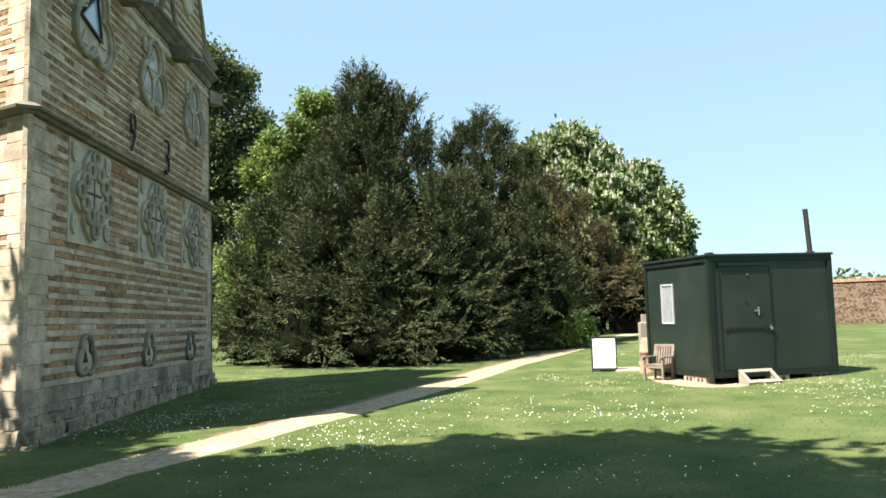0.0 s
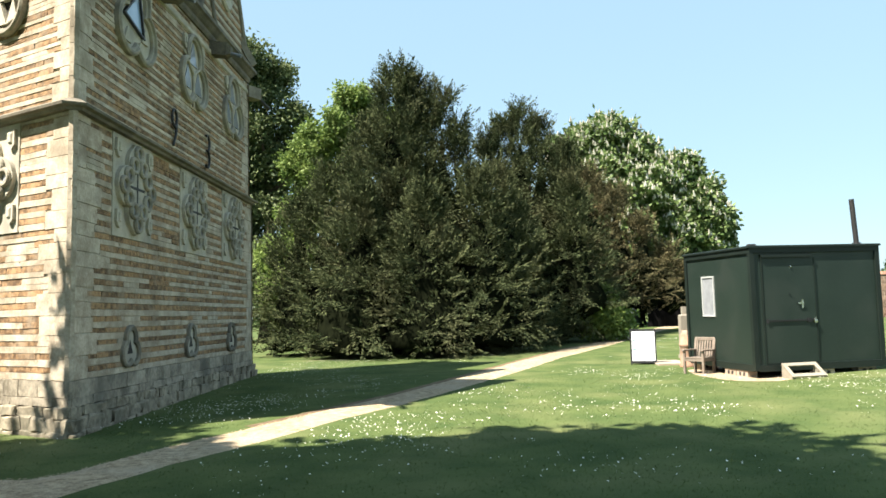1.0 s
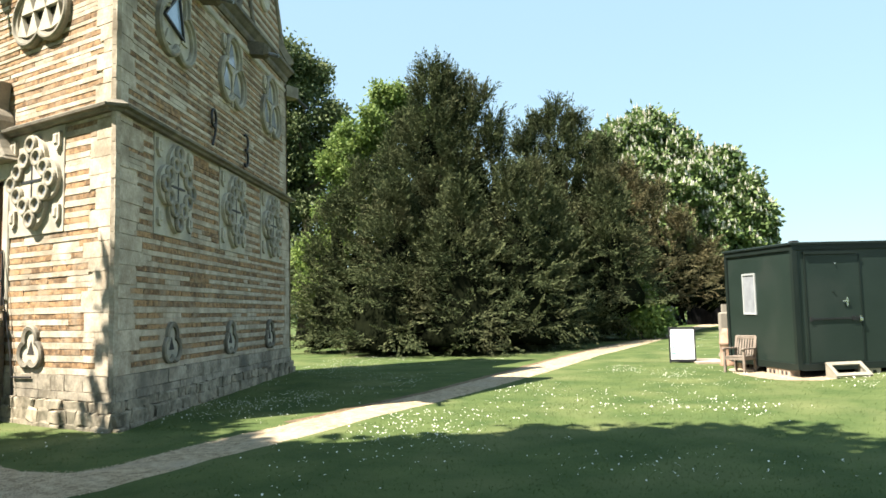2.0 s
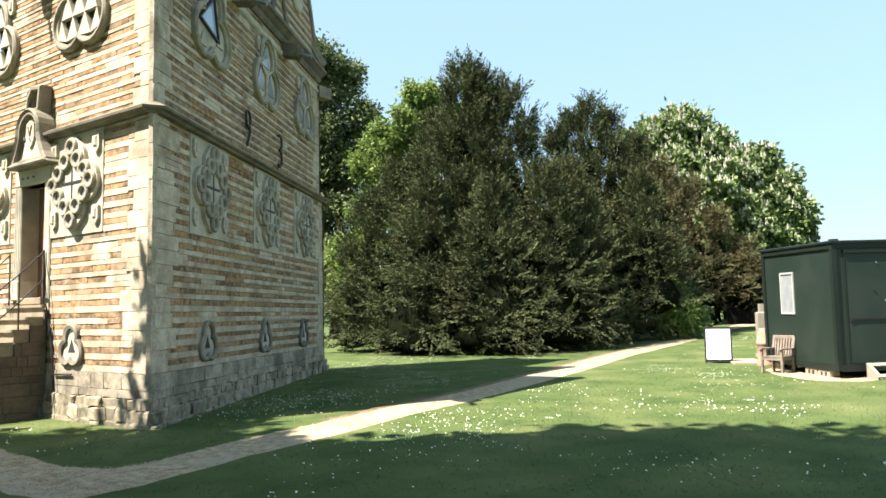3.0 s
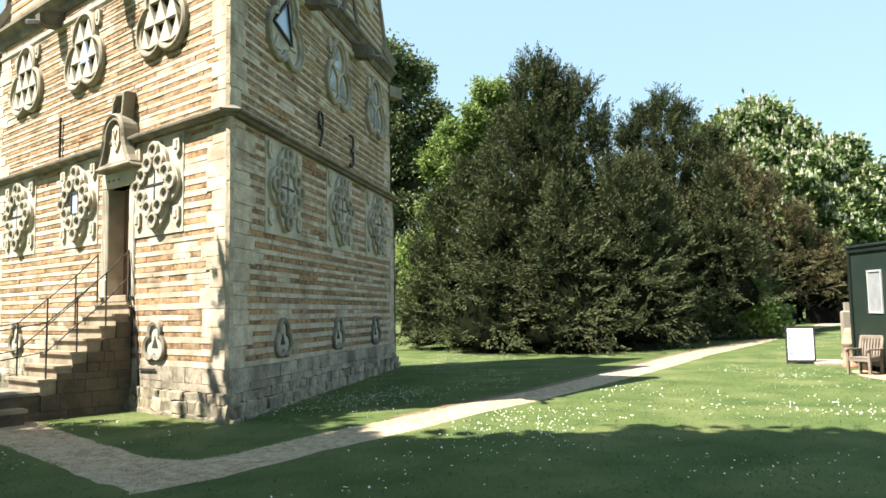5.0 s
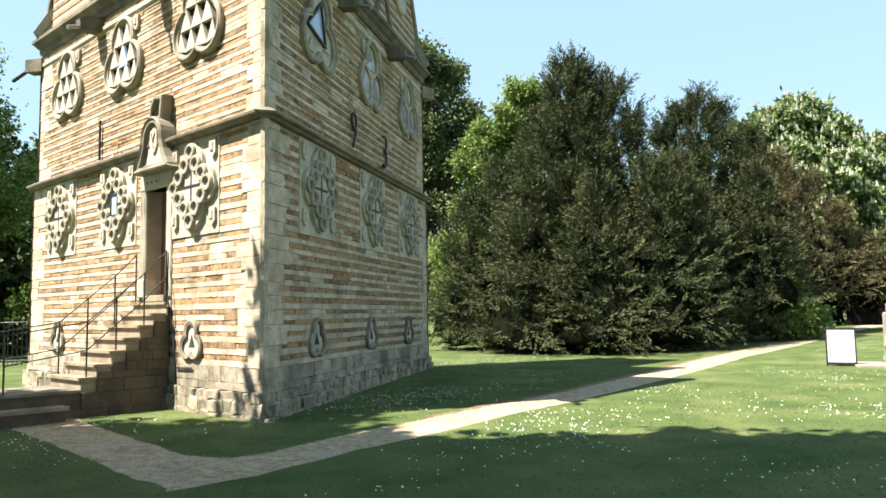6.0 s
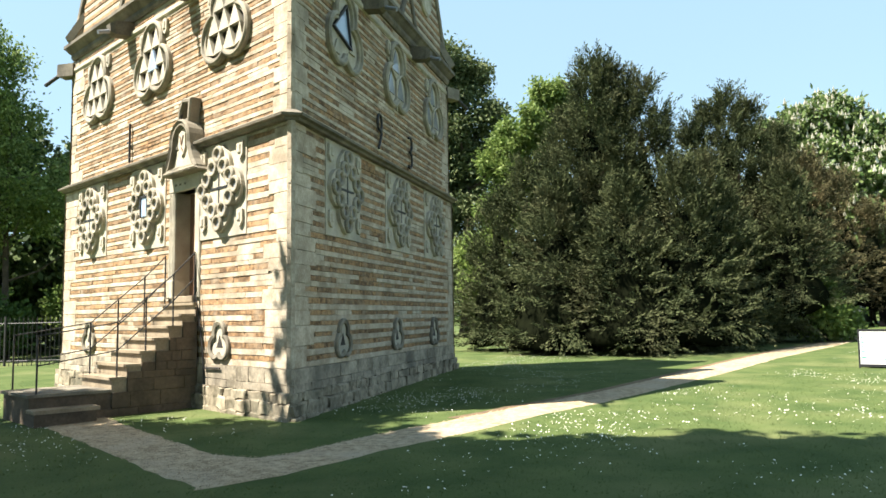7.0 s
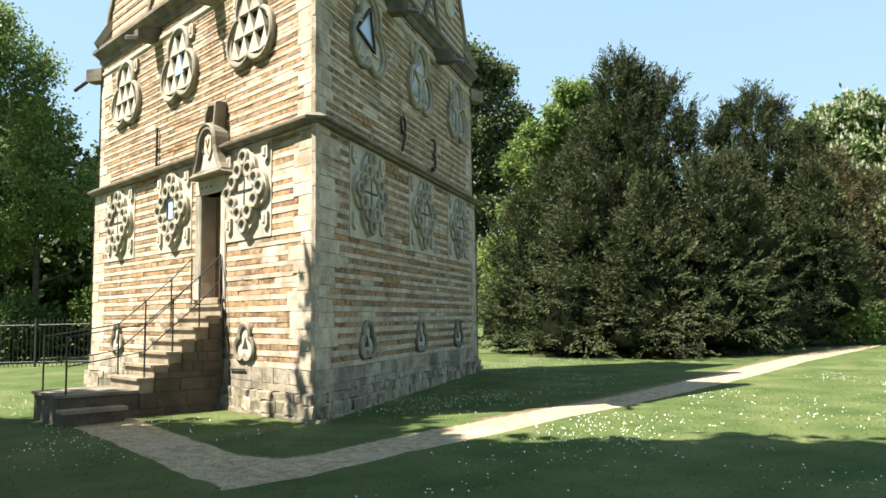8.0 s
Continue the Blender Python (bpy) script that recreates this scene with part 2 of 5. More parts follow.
def part(name, buf, material, parent=None, label="", m=None, smooth=False):
    """One mesh object from a Buf or a ready mesh, under a thing or a part; m: its pose in the world."""
    me = buf if isinstance(buf, bpy.types.Mesh) else fixed(buf.mesh(name, material))
    if smooth:
        me.shade_smooth()
    ob = new(name, me)
    if parent:
        ob.parent = parent
        ob.matrix_parent_inverse = REST[parent.name].inverted()
    ob.matrix_basis = m if m is not None else Matrix.Identity(4)
    REST[ob.name] = ob.matrix_basis.copy()
    if label:
        tagged(ob, label)
    return ob


REST = {}


def thing(name, label, category, m=None, group="", kind=""):
    ob = new(name)
    ob.empty_display_size = 0.2
    ob.matrix_basis = m if m is not None else Matrix.Identity(4)
    REST[ob.name] = ob.matrix_basis.copy()
    return tagged(ob, label, category, group, kind)


# ---------------------------------------------------------------- ground
def rise(x, y):
    """Height of the lawn: a gentle slope up and away from the entrance side, a little more towards the cabin."""
    px, py = max(-40.0, min(45.0, x)), max(-30.0, min(50.0, y))
    return 0.0072 * px + 0.0129 * py - 0.13 + 0.1 * max(0.0, min(1.0, (x - 12.2) / 3.3)) * max(0.0, min(1.0, (y + 2) / 6))


def ground_sheet():
    xs = [-900, -300, -120, -60, -40] + [-30 + 1.5 * i for i in range(54)] + [60, 90, 150, 300, 900]
    ys = [-900, -300, -100, -50, -30] + [-24 + 1.5 * i for i in range(60)] + [75, 100, 150, 300, 900]
    b = Buf()
    b.v = [(x, y, rise(x, y)) for y in ys for x in xs]
    w = len(xs)
    b.f = [(j * w + i, j * w + i + 1, (j + 1) * w + i + 1, (j + 1) * w + i) for j in range(len(ys) - 1) for i in range(w - 1)]
    tagged(part("ground", b, GRASS, smooth=True), "mown lawn dotted with daisies, sunlit and shaded", "lawn", kind="structure")


ground_sheet()


def ribbon(name, left, right, z, material, label, category):
    """A strip of ground between two edges, resampled and frayed."""
    def dense(pts):
        out = []
        for a, c in zip(pts, pts[1:]):
            n = max(2, int(math.dist(a, c) / 0.15))
            out += [(a[0] + (c[0] - a[0]) * i / n, a[1] + (c[1] - a[1]) * i / n) for i in range(n)]
        return out + [pts[-1]]

    def even(pts, n):
        d = [0]
        for a, c in zip(pts, pts[1:]):
            d.append(d[-1] + math.dist(a, c))
        q = np.linspace(0, d[-1], n)
        return list(zip(np.interp(q, d, [p[0] for p in pts]), np.interp(q, d, [p[1] for p in pts])))

    n = max(len(dense(left)), len(dense(right)))
    A, C = even(left, n), even(right, n)
    b = Buf()
    for i in range(n):
        (ax, ay), (cx, cy) = A[i], C[i]
        for k, t in enumerate((0, 0.08, 0.3, 0.5, 0.7, 0.92, 1)):
            fray = 0.07 * noise.noise((ax * 2.3 + k, ay * 2.3, 1.7 * (k > 3))) if k in (0, 6) else 0
            x, y = ax + (cx - ax) * t, ay + (cy - ay) * t
            d = Vector((cx - ax, cy - ay)).normalized()
            b.v.append((x + d.x * fray, y + d.y * fray, rise(x, y) + (z if 0 < k < 6 else 0.001)))
    b.f = [(i * 7 + k, i * 7 + k + 1, i * 7 + 8 + k, i * 7 + 7 + k) for i in range(n - 1) for k in range(6)]
    return tagged(part(name, b, material, smooth=True), label, category, kind="structure")


PATH_A = [(0.88, -3.05), (1.27, -2.52), (1.77, -1.12), (2.55, 0.51), (3.38, 2.3), (4.3, 4.1), (5.67, 7.6), (7.4, 12.2), (9.55, 17.6), (11.9, 22.4), (14.8, 28.5), (17.7, 35.3), (19.0, 38.0)]
PATH_B = [(1.18, -4.44), (1.74, -3.73), (2.24, -2.38), (2.97, -0.83), (3.75, 1.0), (4.61, 2.72), (5.76, 5.33), (7.06, 8.47), (9.0, 13.7), (11.1, 18.3), (13.8, 24.4), (16.9, 31.0), (20.2, 37.4)]
BRANCH_A = [(1.25, -4.42), (0.42, -3.92), (-0.88, -3.0), (-2.4, -1.92), (-3.7, -1.04), (-5.42, -0.08)]
BRANCH_B = [(1.3, -2.9), (0.31, -2.73), (-1.16, -1.68), (-2.23, -0.89), (-3.38, 0.03), (-4.07, 0.52)]
ribbon("path", PATH_A, PATH_B, 0.012, GRAVEL, "pale trodden gravel path across the lawn", "path")
ribbon("path_branch", BRANCH_A, BRANCH_B, 0.008, GRAVEL, "gravel path leading to the lodge steps", "path")
ribbon("path_edge_earth", [(p[0] - 0.16, p[1] + 0.1) for p in PATH_A[3:10]], [(p[0] + 0.05, p[1] - 0.02) for p in PATH_A[3:10]], 0.005, EARTH, "worn strip of bare earth beside the path", "earth")

# ---------------------------------------------------------------- triangular lodge
SIDE, S60 = 10.16, math.sin(math.pi / 3)
CORNERS = [Vector((0, 0, 0)), Vector((0, SIDE, 0)), Vector((-SIDE * S60, SIDE / 2, 0))]


def wall_frame(k):
    """Of wall k: u along it to the right as seen from outside, v up, w outwards."""
    a, c = CORNERS[k], CORNERS[(k + 1) % 3]
    u = (c - a).normalized()
    m = Matrix((u, (0, 0, 1), (u.y, -u.x, 0))).transposed().to_4x4()
    m.translation = a
    return m


WALL = [wall_frame(k) for k in range(3)]
STRING_Z, CORNICE_Z, SET = 4.68, 8.1, 0.06
DOOR = (SIDE - 4.03, SIDE - 3.2, 1.9, 3.96)  # u0, u1, v0, v1 on the entrance wall (wall 2)
lodge = thing("triangular_lodge", "triangular stone lodge banded in limestone and ironstone", "house")


def wall_core(k):
    """The thick wall behind the facing, with its doorway: the main stretch, and the rest as stretches of their own."""
    t, c, g, made = 0.6, 0.02, 0.03, []

    def slab(u0, u1, v0, v1, w):
        b = Buf()
        e0 = u0 + (t * math.sqrt(3) if u0 < 0.2 else 0)
        e1 = u1 - (t * math.sqrt(3) if u1 > SIDE - 0.2 else 0)
        b.add([(u0, v0, w), (u1, v0, w), (u1, v1, w), (u0, v1, w), (e0, v0, w - t), (e1, v0, w - t), (e1, v1, w - t), (e0, v1, w - t)],
              [(0, 1, 2, 3), (7, 6, 5, 4), (0, 4, 5, 1), (1, 5, 6, 2), (2, 6, 7, 3), (3, 7, 4, 0)])
        made.append(part("wall", b, MORTAR, lodge, "thick wall with mortar joints", WALL[k]))

    if k == 2:
        slab(DOOR[1], SIDE - g, -0.4, STRING_Z, -c)
        slab(g, DOOR[0], -0.4, STRING_Z, -c)
        slab(DOOR[0], DOOR[1], -0.4, DOOR[2], -c)
        slab(DOOR[0], DOOR[1], DOOR[3], STRING_Z, -c)
    else:
        slab(g, SIDE - g, -0.4, STRING_Z, -c)
    slab(g + 0.1, SIDE - g - 0.1, STRING_Z, CORNICE_Z + 0.4, -c - SET)
    return made[0]


CORE = [wall_core(k) for k in range(3)]


def moulding(name, z, section, grow, material, label):
    """A moulded course round all three sides."""
    b = Buf()
    cx = sum(CORNERS, Vector()) / 3
    path = []
    for c in CORNERS:
        d = (c - cx).normalized()
        side = Vector((-d.y, d.x, 0))
        e = 0.09
        # blunt tips
        path += [tuple((c + d * (grow - 0.05) - side * e).xy), tuple((c + d * (grow - 0.05) + side * e).xy)]
    path = [Vector((*p, 0)) for p in path]
    b.sweep(path, section, closed=True, m=Matrix.Translation((0, 0, z)))
    return part(name, b, material, lodge, label)


moulding("string_course", STRING_Z, [(-0.2, 0.0), (0.04, 0.0), (0.06, 0.04), (0.13, 0.06), (0.14, 0.1), (-0.02, 0.19), (-0.2, 0.19)], 0.0, WEATHERED, "weathered projecting stone string course")
moulding("cornice", CORNICE_Z, [(-0.2, 0.0), (-0.03, 0.0), (0.01, 0.06), (0.01, 0.14), (0.06, 0.18), (0.12, 0.25), (0.17, 0.28), (0.17, 0.36), (0.0, 0.46), (-0.2, 0.46)], -0.1, WEATHERED, "weathered moulded stone cornice")
moulding("frieze", CORNICE_Z - 0.32, [(-0.2, 0.0), (-0.045, 0.0), (-0.02, 0.03), (-0.02, 0.1), (-0.06, 0.12), (-0.2, 0.12)], -0.1, CARVED, "thin carved stone frieze band")


def gable(k, i):
    """One steep gable over the cornice, with its coping and pinnacle."""
    w, h, z, u, o = 4.2, 3.2, CORNICE_Z + 0.46, 2.2 + i * (SIDE - 4.4) / 2, 0.008 * (i == 1)
    b = Buf().prism([(u - w / 2, z), (u + w / 2, z), (u + 0.22, z + h), (u - 0.22, z + h)], -0.5 - o, -0.1 - o)
    g = part("gable", b, MORTAR, lodge, "steep banded stone gable", WALL[k])
    for s in (-1, 1):
        c = Buf()
        d = Vector((u + s * 0.22, z + h)) - Vector((u + s * w / 2, z))
        L, ang = d.length, math.atan2(d.y, d.x)
        m = Matrix.Translation((u + s * w / 2, z, 0)) @ Matrix.Rotation(ang, 4, "Z")
        c.box(-0.05, L + 0.05, -0.09, 0.09, -0.56 - o, -0.03 - o, m, 0.03)
        part("coping", c, WEATHERED, g, m=WALL[k])
    q = Buf().box(-0.24, 0.24, 0, 0.5, -0.52, -0.06).add([(-0.2, 0.5, -0.5), (0.2, 0.5, -0.5), (0.2, 0.5, -0.1), (-0.2, 0.5, -0.1), (0, 0.8, -0.3)], [(0, 1, 4), (1, 2, 4), (2, 3, 4), (3, 0, 4)])
    part("pinnacle", q, WEATHERED, g, "stone pinnacle", WALL[k] @ Matrix.Translation((u, z + h, 0)))
    v, n = z + 0.04, 0
    while v < z + h - 0.3:
        half = w / 2 + (0.22 - w / 2) * (v + 0.1 - z) / h - 0.1
        if n % 2:
            part("ironstone_band", Buf().box(u - half, u + half, v, v + 0.1, -0.13, -0.085 - o, None, 0.008), IRONSTONE, g, m=WALL[k])
        v += 0.105
        n += 1
    pl = Buf().lathe([(0.0, 0.0), (0.42, 0.0), (0.42, 0.06), (0.36, 0.1), (0.3, 0.06), (0.0, 0.05)], n=20)
    part("roundel", pl, CARVED, g, "carved stone roundel", WALL[k] @ Matrix.Translation((u, z + 1.25, -0.1)))


for k in range(3):
    for i in range(3):
        gable(k, i)
cen = sum(CORNERS, Vector()) / 3
rb = Buf()
base = [tuple((cen + (c - cen) * 0.9).xy) for c in CORNERS]
rb.add([(*base[0], 8.6), (*base[1], 8.6), (*base[2], 8.6), (cen.x, cen.y, 13.4)], [(0, 1, 3), (1, 2, 3), (2, 0, 3), (2, 1, 0)])
part("roof", rb, ROOFSTONE, lodge, "stone slate roof")


def spout(k, u, out=0.68):
    """A stone gargoyle block under the cornice with a lead pipe."""
    b = Buf().add([(-0.17, -0.16, -0.1), (0.17, -0.16, -0.1), (0.19, 0.17, -0.1), (-0.19, 0.17, -0.1), (-0.15, -0.2, 0.34), (0.15, -0.2, 0.34), (0.17, 0.09, 0.38), (-0.17, 0.09, 0.38),
                   (-0.1, -0.15, 0.44), (0.1, -0.15, 0.44), (0.11, 0.03, 0.46), (-0.11, 0.03, 0.46)],
                  [(3, 2, 1, 0), (0, 1, 5, 4), (1, 2, 6, 5), (2, 3, 7, 6), (3, 0, 4, 7), (4, 5, 9, 8), (5, 6, 10, 9), (6, 7, 11, 10), (7, 4, 8, 11), (8, 9, 10, 11)])
    m = WALL[k] @ Matrix.Translation((u, CORNICE_Z - 0.14, -0.03))
    g = part("gargoyle", b, WEATHERED, lodge, "weathered stone gargoyle block", m)
    p = Buf().tube((0, -0.1, 0.35), (0, -0.2, out), 0.045, 10)
    part("pipe", p, LEAD, g, "lead spout pipe", m)


for k in (0, 2, 1):
    spout(k, 3.62 if k == 2 else 3.45)
    spout(k, SIDE - 3.62 if k == 2 else 6.75)


def corner_spout(i):
    d = (CORNERS[i] - cen).normalized()
    b = Buf().box(-0.16, 0.16, -0.18, 0.14, -0.25, 0.3, None, 0.08)
    u = Vector((-d.y, d.x, 0))
    m = Matrix((u, (0, 0, 1), d)).transposed().to_4x4()
    m.translation = CORNERS[i] + Vector((0, 0, CORNICE_Z - 0.22))
    g = part("gargoyle", b, WEATHERED, lodge, "weathered stone corner gargoyle", m)
    part("pipe", Buf().tube((0, -0.05, 0.2), (0, -0.32, 0.72), 0.05, 10), IRON, g, "dark spout pipe", m)


for i in range(3):
    corner_spout(i)


def arcs(lobes, n=14):
    """The outline, anticlockwise, of a ring of overlapping lobes (x, y, radius) about the origin."""
    pts = []
    for i in range(n * len(lobes) * 2):
        a = 2 * math.pi * i / (n * len(lobes) * 2)
        d = Vector((math.cos(a), math.sin(a)))
        best = 0
        for x, y, r in lobes:
            q = d.x * x + d.y * y
            s = q * q - (x * x + y * y - r * r)
            if s >= 0:
                best = max(best, q + math.sqrt(s))
        pts.append((d.x * best, d.y * best))
    return pts


FOILS = [(0, 0.66), (-0.19, 0.41), (0.19, 0.41), (-0.4, 0.2), (-0.58, 0.0), (-0.4, -0.22), (0.4, 0.2), (0.58, 0.0), (0.4, -0.22), (-0.19, -0.43), (0.19, -0.43), (0, -0.68)]
FOIL_LOBES = [(0, 0.66, 0.19), (0, 0.42, 0.37), (-0.58, 0, 0.19), (-0.38, 0, 0.38), (0.58, 0, 0.19), (0.38, 0, 0.38), (0, -0.68, 0.19), (0, -0.44, 0.37)]
FOIL_MESH = fixed(Buf().lathe([(0.168, -0.02), (0.168, 0.12), (0.15, 0.145), (0.112, 0.145), (0.088, 0.12), (0.085, 0.04)], n=18).mesh("foil", MOULDED))
EYE_MESH = fixed(Buf().lathe([(0.0, 0.0), (0.087, 0.0)], n=14).mesh("eye", PALEGLASS))
SHIELD_MESH = fixed(Buf().prism([(-0.09, 0.16), (-0.11, -0.06), (-0.05, -0.16), (0.02, -0.19), (0.1, -0.1), (0.1, 0.15), (0.0, 0.18)], 0, 0.06).add(
    *(lambda b: (b.v, b.f))(Buf().box(-0.05, 0.05, -0.08, 0.1, 0.055, 0.085, None, 0.02))).mesh("shield", CARVED))


def lower_window(k, u, v, glazed):
    """A carved panel with twelve ringed openings in cross form, black bars for a shaded cross slit in the middle and
    shields in its corners.
    """
    m = WALL[k] @ Matrix.Translation((u, v, 0)) @ Matrix.Diagonal((1.0, 0.93, 1, 1))
    b = Buf().box(-0.82, 0.82, -0.95, 0.92, -0.1, 0.012, None, 0.006)
    win = part("window", b, CARVED, lodge, "carved limestone window panel with twelve ringed openings", m)
    body = Buf().prism(arcs(FOIL_LOBES, 10), 0.0, 0.085)
    part("tracery", body, CARVED, win, "raised cross-shaped tracery", m)
    for x, y in FOILS:
        part("foil", FOIL_MESH, None, win, m=m @ Matrix.Translation((x, y, 0)))
        part("pane", EYE_MESH, None, win, m=m @ Matrix.Translation((x, y, 0.09)))
    # uncut slit: its shade is drawn as solid black bars
    cross = Buf().box(-0.3, 0.3, -0.02, 0.025, 0.08, 0.097).box(-0.018, 0.018, -0.3, 0.3, 0.08, 0.093)
    part("cross_slit", cross, IRON, win, "cross of black bars for the shade in a slit", m)
    if glazed:
        part("pane", Buf().box(-0.1, 0.13, -0.22, 0.2, 0.08, 0.105), SKYPANE, win, "small pane coloured blue for the reflected sky", m)
        part("frame", Buf().box(-0.14, -0.1, -0.24, 0.24, 0.08, 0.125).box(-0.14, 0.15, 0.2, 0.24, 0.08, 0.125), IRON, win, m=m)
    for x, y, s in ((-0.68, 0.66, 1), (0.66, 0.66, 1), (-0.66, -0.62, 0.95), (0.66, -0.62, 0.95)):
        part("shield", SHIELD_MESH, None, win, "small carved heraldic shield", m @ Matrix.Translation((x, y, 0.005)) @ Matrix.Scale(s, 4))


LOWER = (2.15, 5.32, 8.22)
for a in LOWER:
    lower_window(0, a, 3.82, False)
lower_window(2, SIDE - 2.18, 3.82, False)
lower_window(2, SIDE - 5.3, 3.82, True)
lower_window(2, SIDE - 8.27, 3.82, False)


ROUNDS = {0: [], 1: [], 2: []}


def upper_window(k, u, v, style, pane=False):
    """A great moulded trefoil; style 0: triangles of stone and shade, 1: a glazed triangle, 2: leaded lights."""
    m = WALL[k] @ Matrix.Translation((u, v, -SET)) @ Matrix.Diagonal((0.9, 0.9, 1, 1))
    R, c = 0.47, 0.43
    lobes = [(0, c, R), (-c * S60, -c / 2, R), (c * S60, -c / 2, R)]
    edge = [Vector((x, y, 0)) for x, y in arcs(lobes, 16)]
    ROUNDS[k].append((u, v))
    b = Buf().sweep(edge, [(-0.06, -0.05), (0.1, -0.05), (0.1, 0.08), (0.06, 0.11), (0.02, 0.11), (0.0, 0.07), (-0.05, 0.06), (-0.06, 0.03)], closed=True)
    win = part("window", b, MOULDED, lodge, "large moulded stone trefoil window", m)
    # shallow backing: style 0 paints the shade of a deep recess in dark colour
    part("backing", Buf().prism([(p.x, p.y) for p in edge], -0.015, -0.006 if style == 0 else 0.0), HOLESHADE if style == 0 else CARVED, win, m=m)
    if style == 0:
        t, h = 0.42, 0.46
        for row in range(-3, 4):
            for q in range(-4, 5):
                x0, y0 = q * t + (row % 2) * t / 2, row * h - 0.12
                cx, cy = x0, y0 + h / 3
                if any(math.hypot(cx - lx, cy - ly) < R for lx, ly, _ in lobes):
                    ok = []
                    for p in ((x0 - t / 2, y0), (x0 + t / 2, y0), (x0, y0 + h)):
                        d = min(lobes, key=lambda l: math.hypot(p[0] - l[0], p[1] - l[1]))
                        e = Vector((p[0] - d[0], p[1] - d[1]))
                        e = e.normalized() * min(e.length, R)
                        ok.append((d[0] + e.x, d[1] + e.y))
                    part("triangle_block", Buf().prism(ok, -0.01, 0.075), CARVED, win, m=m)
        if pane:
            part("pane", Buf().prism([(-0.16, -0.2), (0.3, -0.2), (0.08, 0.3)], 0.03, 0.08), SKYPANE, win, "triangular pane coloured blue for the reflected sky", m)
    elif style == 1:
        tri = [(-0.58, 0.0), (0.36, -0.22), (0.1, 0.66)]
        part("pane", Buf().prism(tri, 0.0, 0.02), SKYPANE, win, "triangular pane coloured blue for the reflected sky", m)
        part("frame", Buf().sweep([Vector((*p, 0)) for p in tri], [(-0.02, 0.0), (0.022, 0.0), (0.022, 0.06), (-0.02, 0.06)], closed=True), IRON, win, "black iron frame", m)
        for x, y, s in ((-0.4, -0.42, 1), (0.2, -0.55, 1), (0.45, -0.2, 1)):
            part("triangle_block", Buf().prism([(x - 0.16, y - 0.1), (x + 0.16, y - 0.1), (x, y + 0.2)], 0, 0.04), CARVED, win, m=m)
    else:
        for x, y, r in lobes:
            s = r * 0.8
            part("pane", Buf().prism([(x - s * 0.75, y - s * 0.5), (x + s * 0.75, y - s * 0.5), (x, y + s)], 0.0, 0.02), PALEGLASS, win, "pale leaded pane", m)
        for i in range(3):
            a = math.pi / 2 + i * 2 * math.pi / 3
            part("mullion", Buf().tube((0, 0, 0.03), (0.8 * math.cos(a + math.pi / 3), 0.8 * math.sin(a + math.pi / 3), 0.03), 0.03, 6), CARVED, win, m=m)
    for x, y in ((-0.62, 0.66), (0.62, 0.72)):
        part("shield", SHIELD_MESH, None, win, "small carved letter stone", m @ Matrix.Translation((x, y, 0.0)))


UPV = 6.9
for a, s in ((2.3, 1), (5.4, 2), (8.42, 2)):
    upper_window(0, a, UPV, s)
for a in (2.2, 5.25, 8.2):
    upper_window(2, SIDE - a, UPV, 0, a == 5.25)


def basement_light(k, u, v=1.1):
    """A small stone trefoil; a dark patch stands in for its shaded triangular opening."""
    m = WALL[k] @ Matrix.Translation((u, v, 0))
    lobes = [(0, 0.13, 0.17), (-0.13, -0.12, 0.18), (0.13, -0.12, 0.18)]
    edge = [Vector((x, y, 0)) for x, y in arcs(lobes, 10)]
    win = part("window", Buf().sweep(edge, [(-0.03, -0.05), (0.06, -0.05), (0.06, 0.05), (0.03, 0.07), (-0.03, 0.05)], closed=True), WEATHERED, lodge, "small weathered trefoil basement light", m)
    part("backing", Buf().prism([(p.x, p.y) for p in edge], -0.06, 0.012), CARVED, win, m=m)
    part("opening", Buf().prism([(-0.11, -0.13), (0.11, -0.13), (0, 0.1)], 0.0, 0.016), HOLESHADE, win, "triangular patch coloured dark for a shaded opening", m)


for a in (2.09, 5.18, 8.13):
    basement_light(0, a)
basement_light(2, SIDE - 2.22)
basement_light(2, SIDE - 8.3)


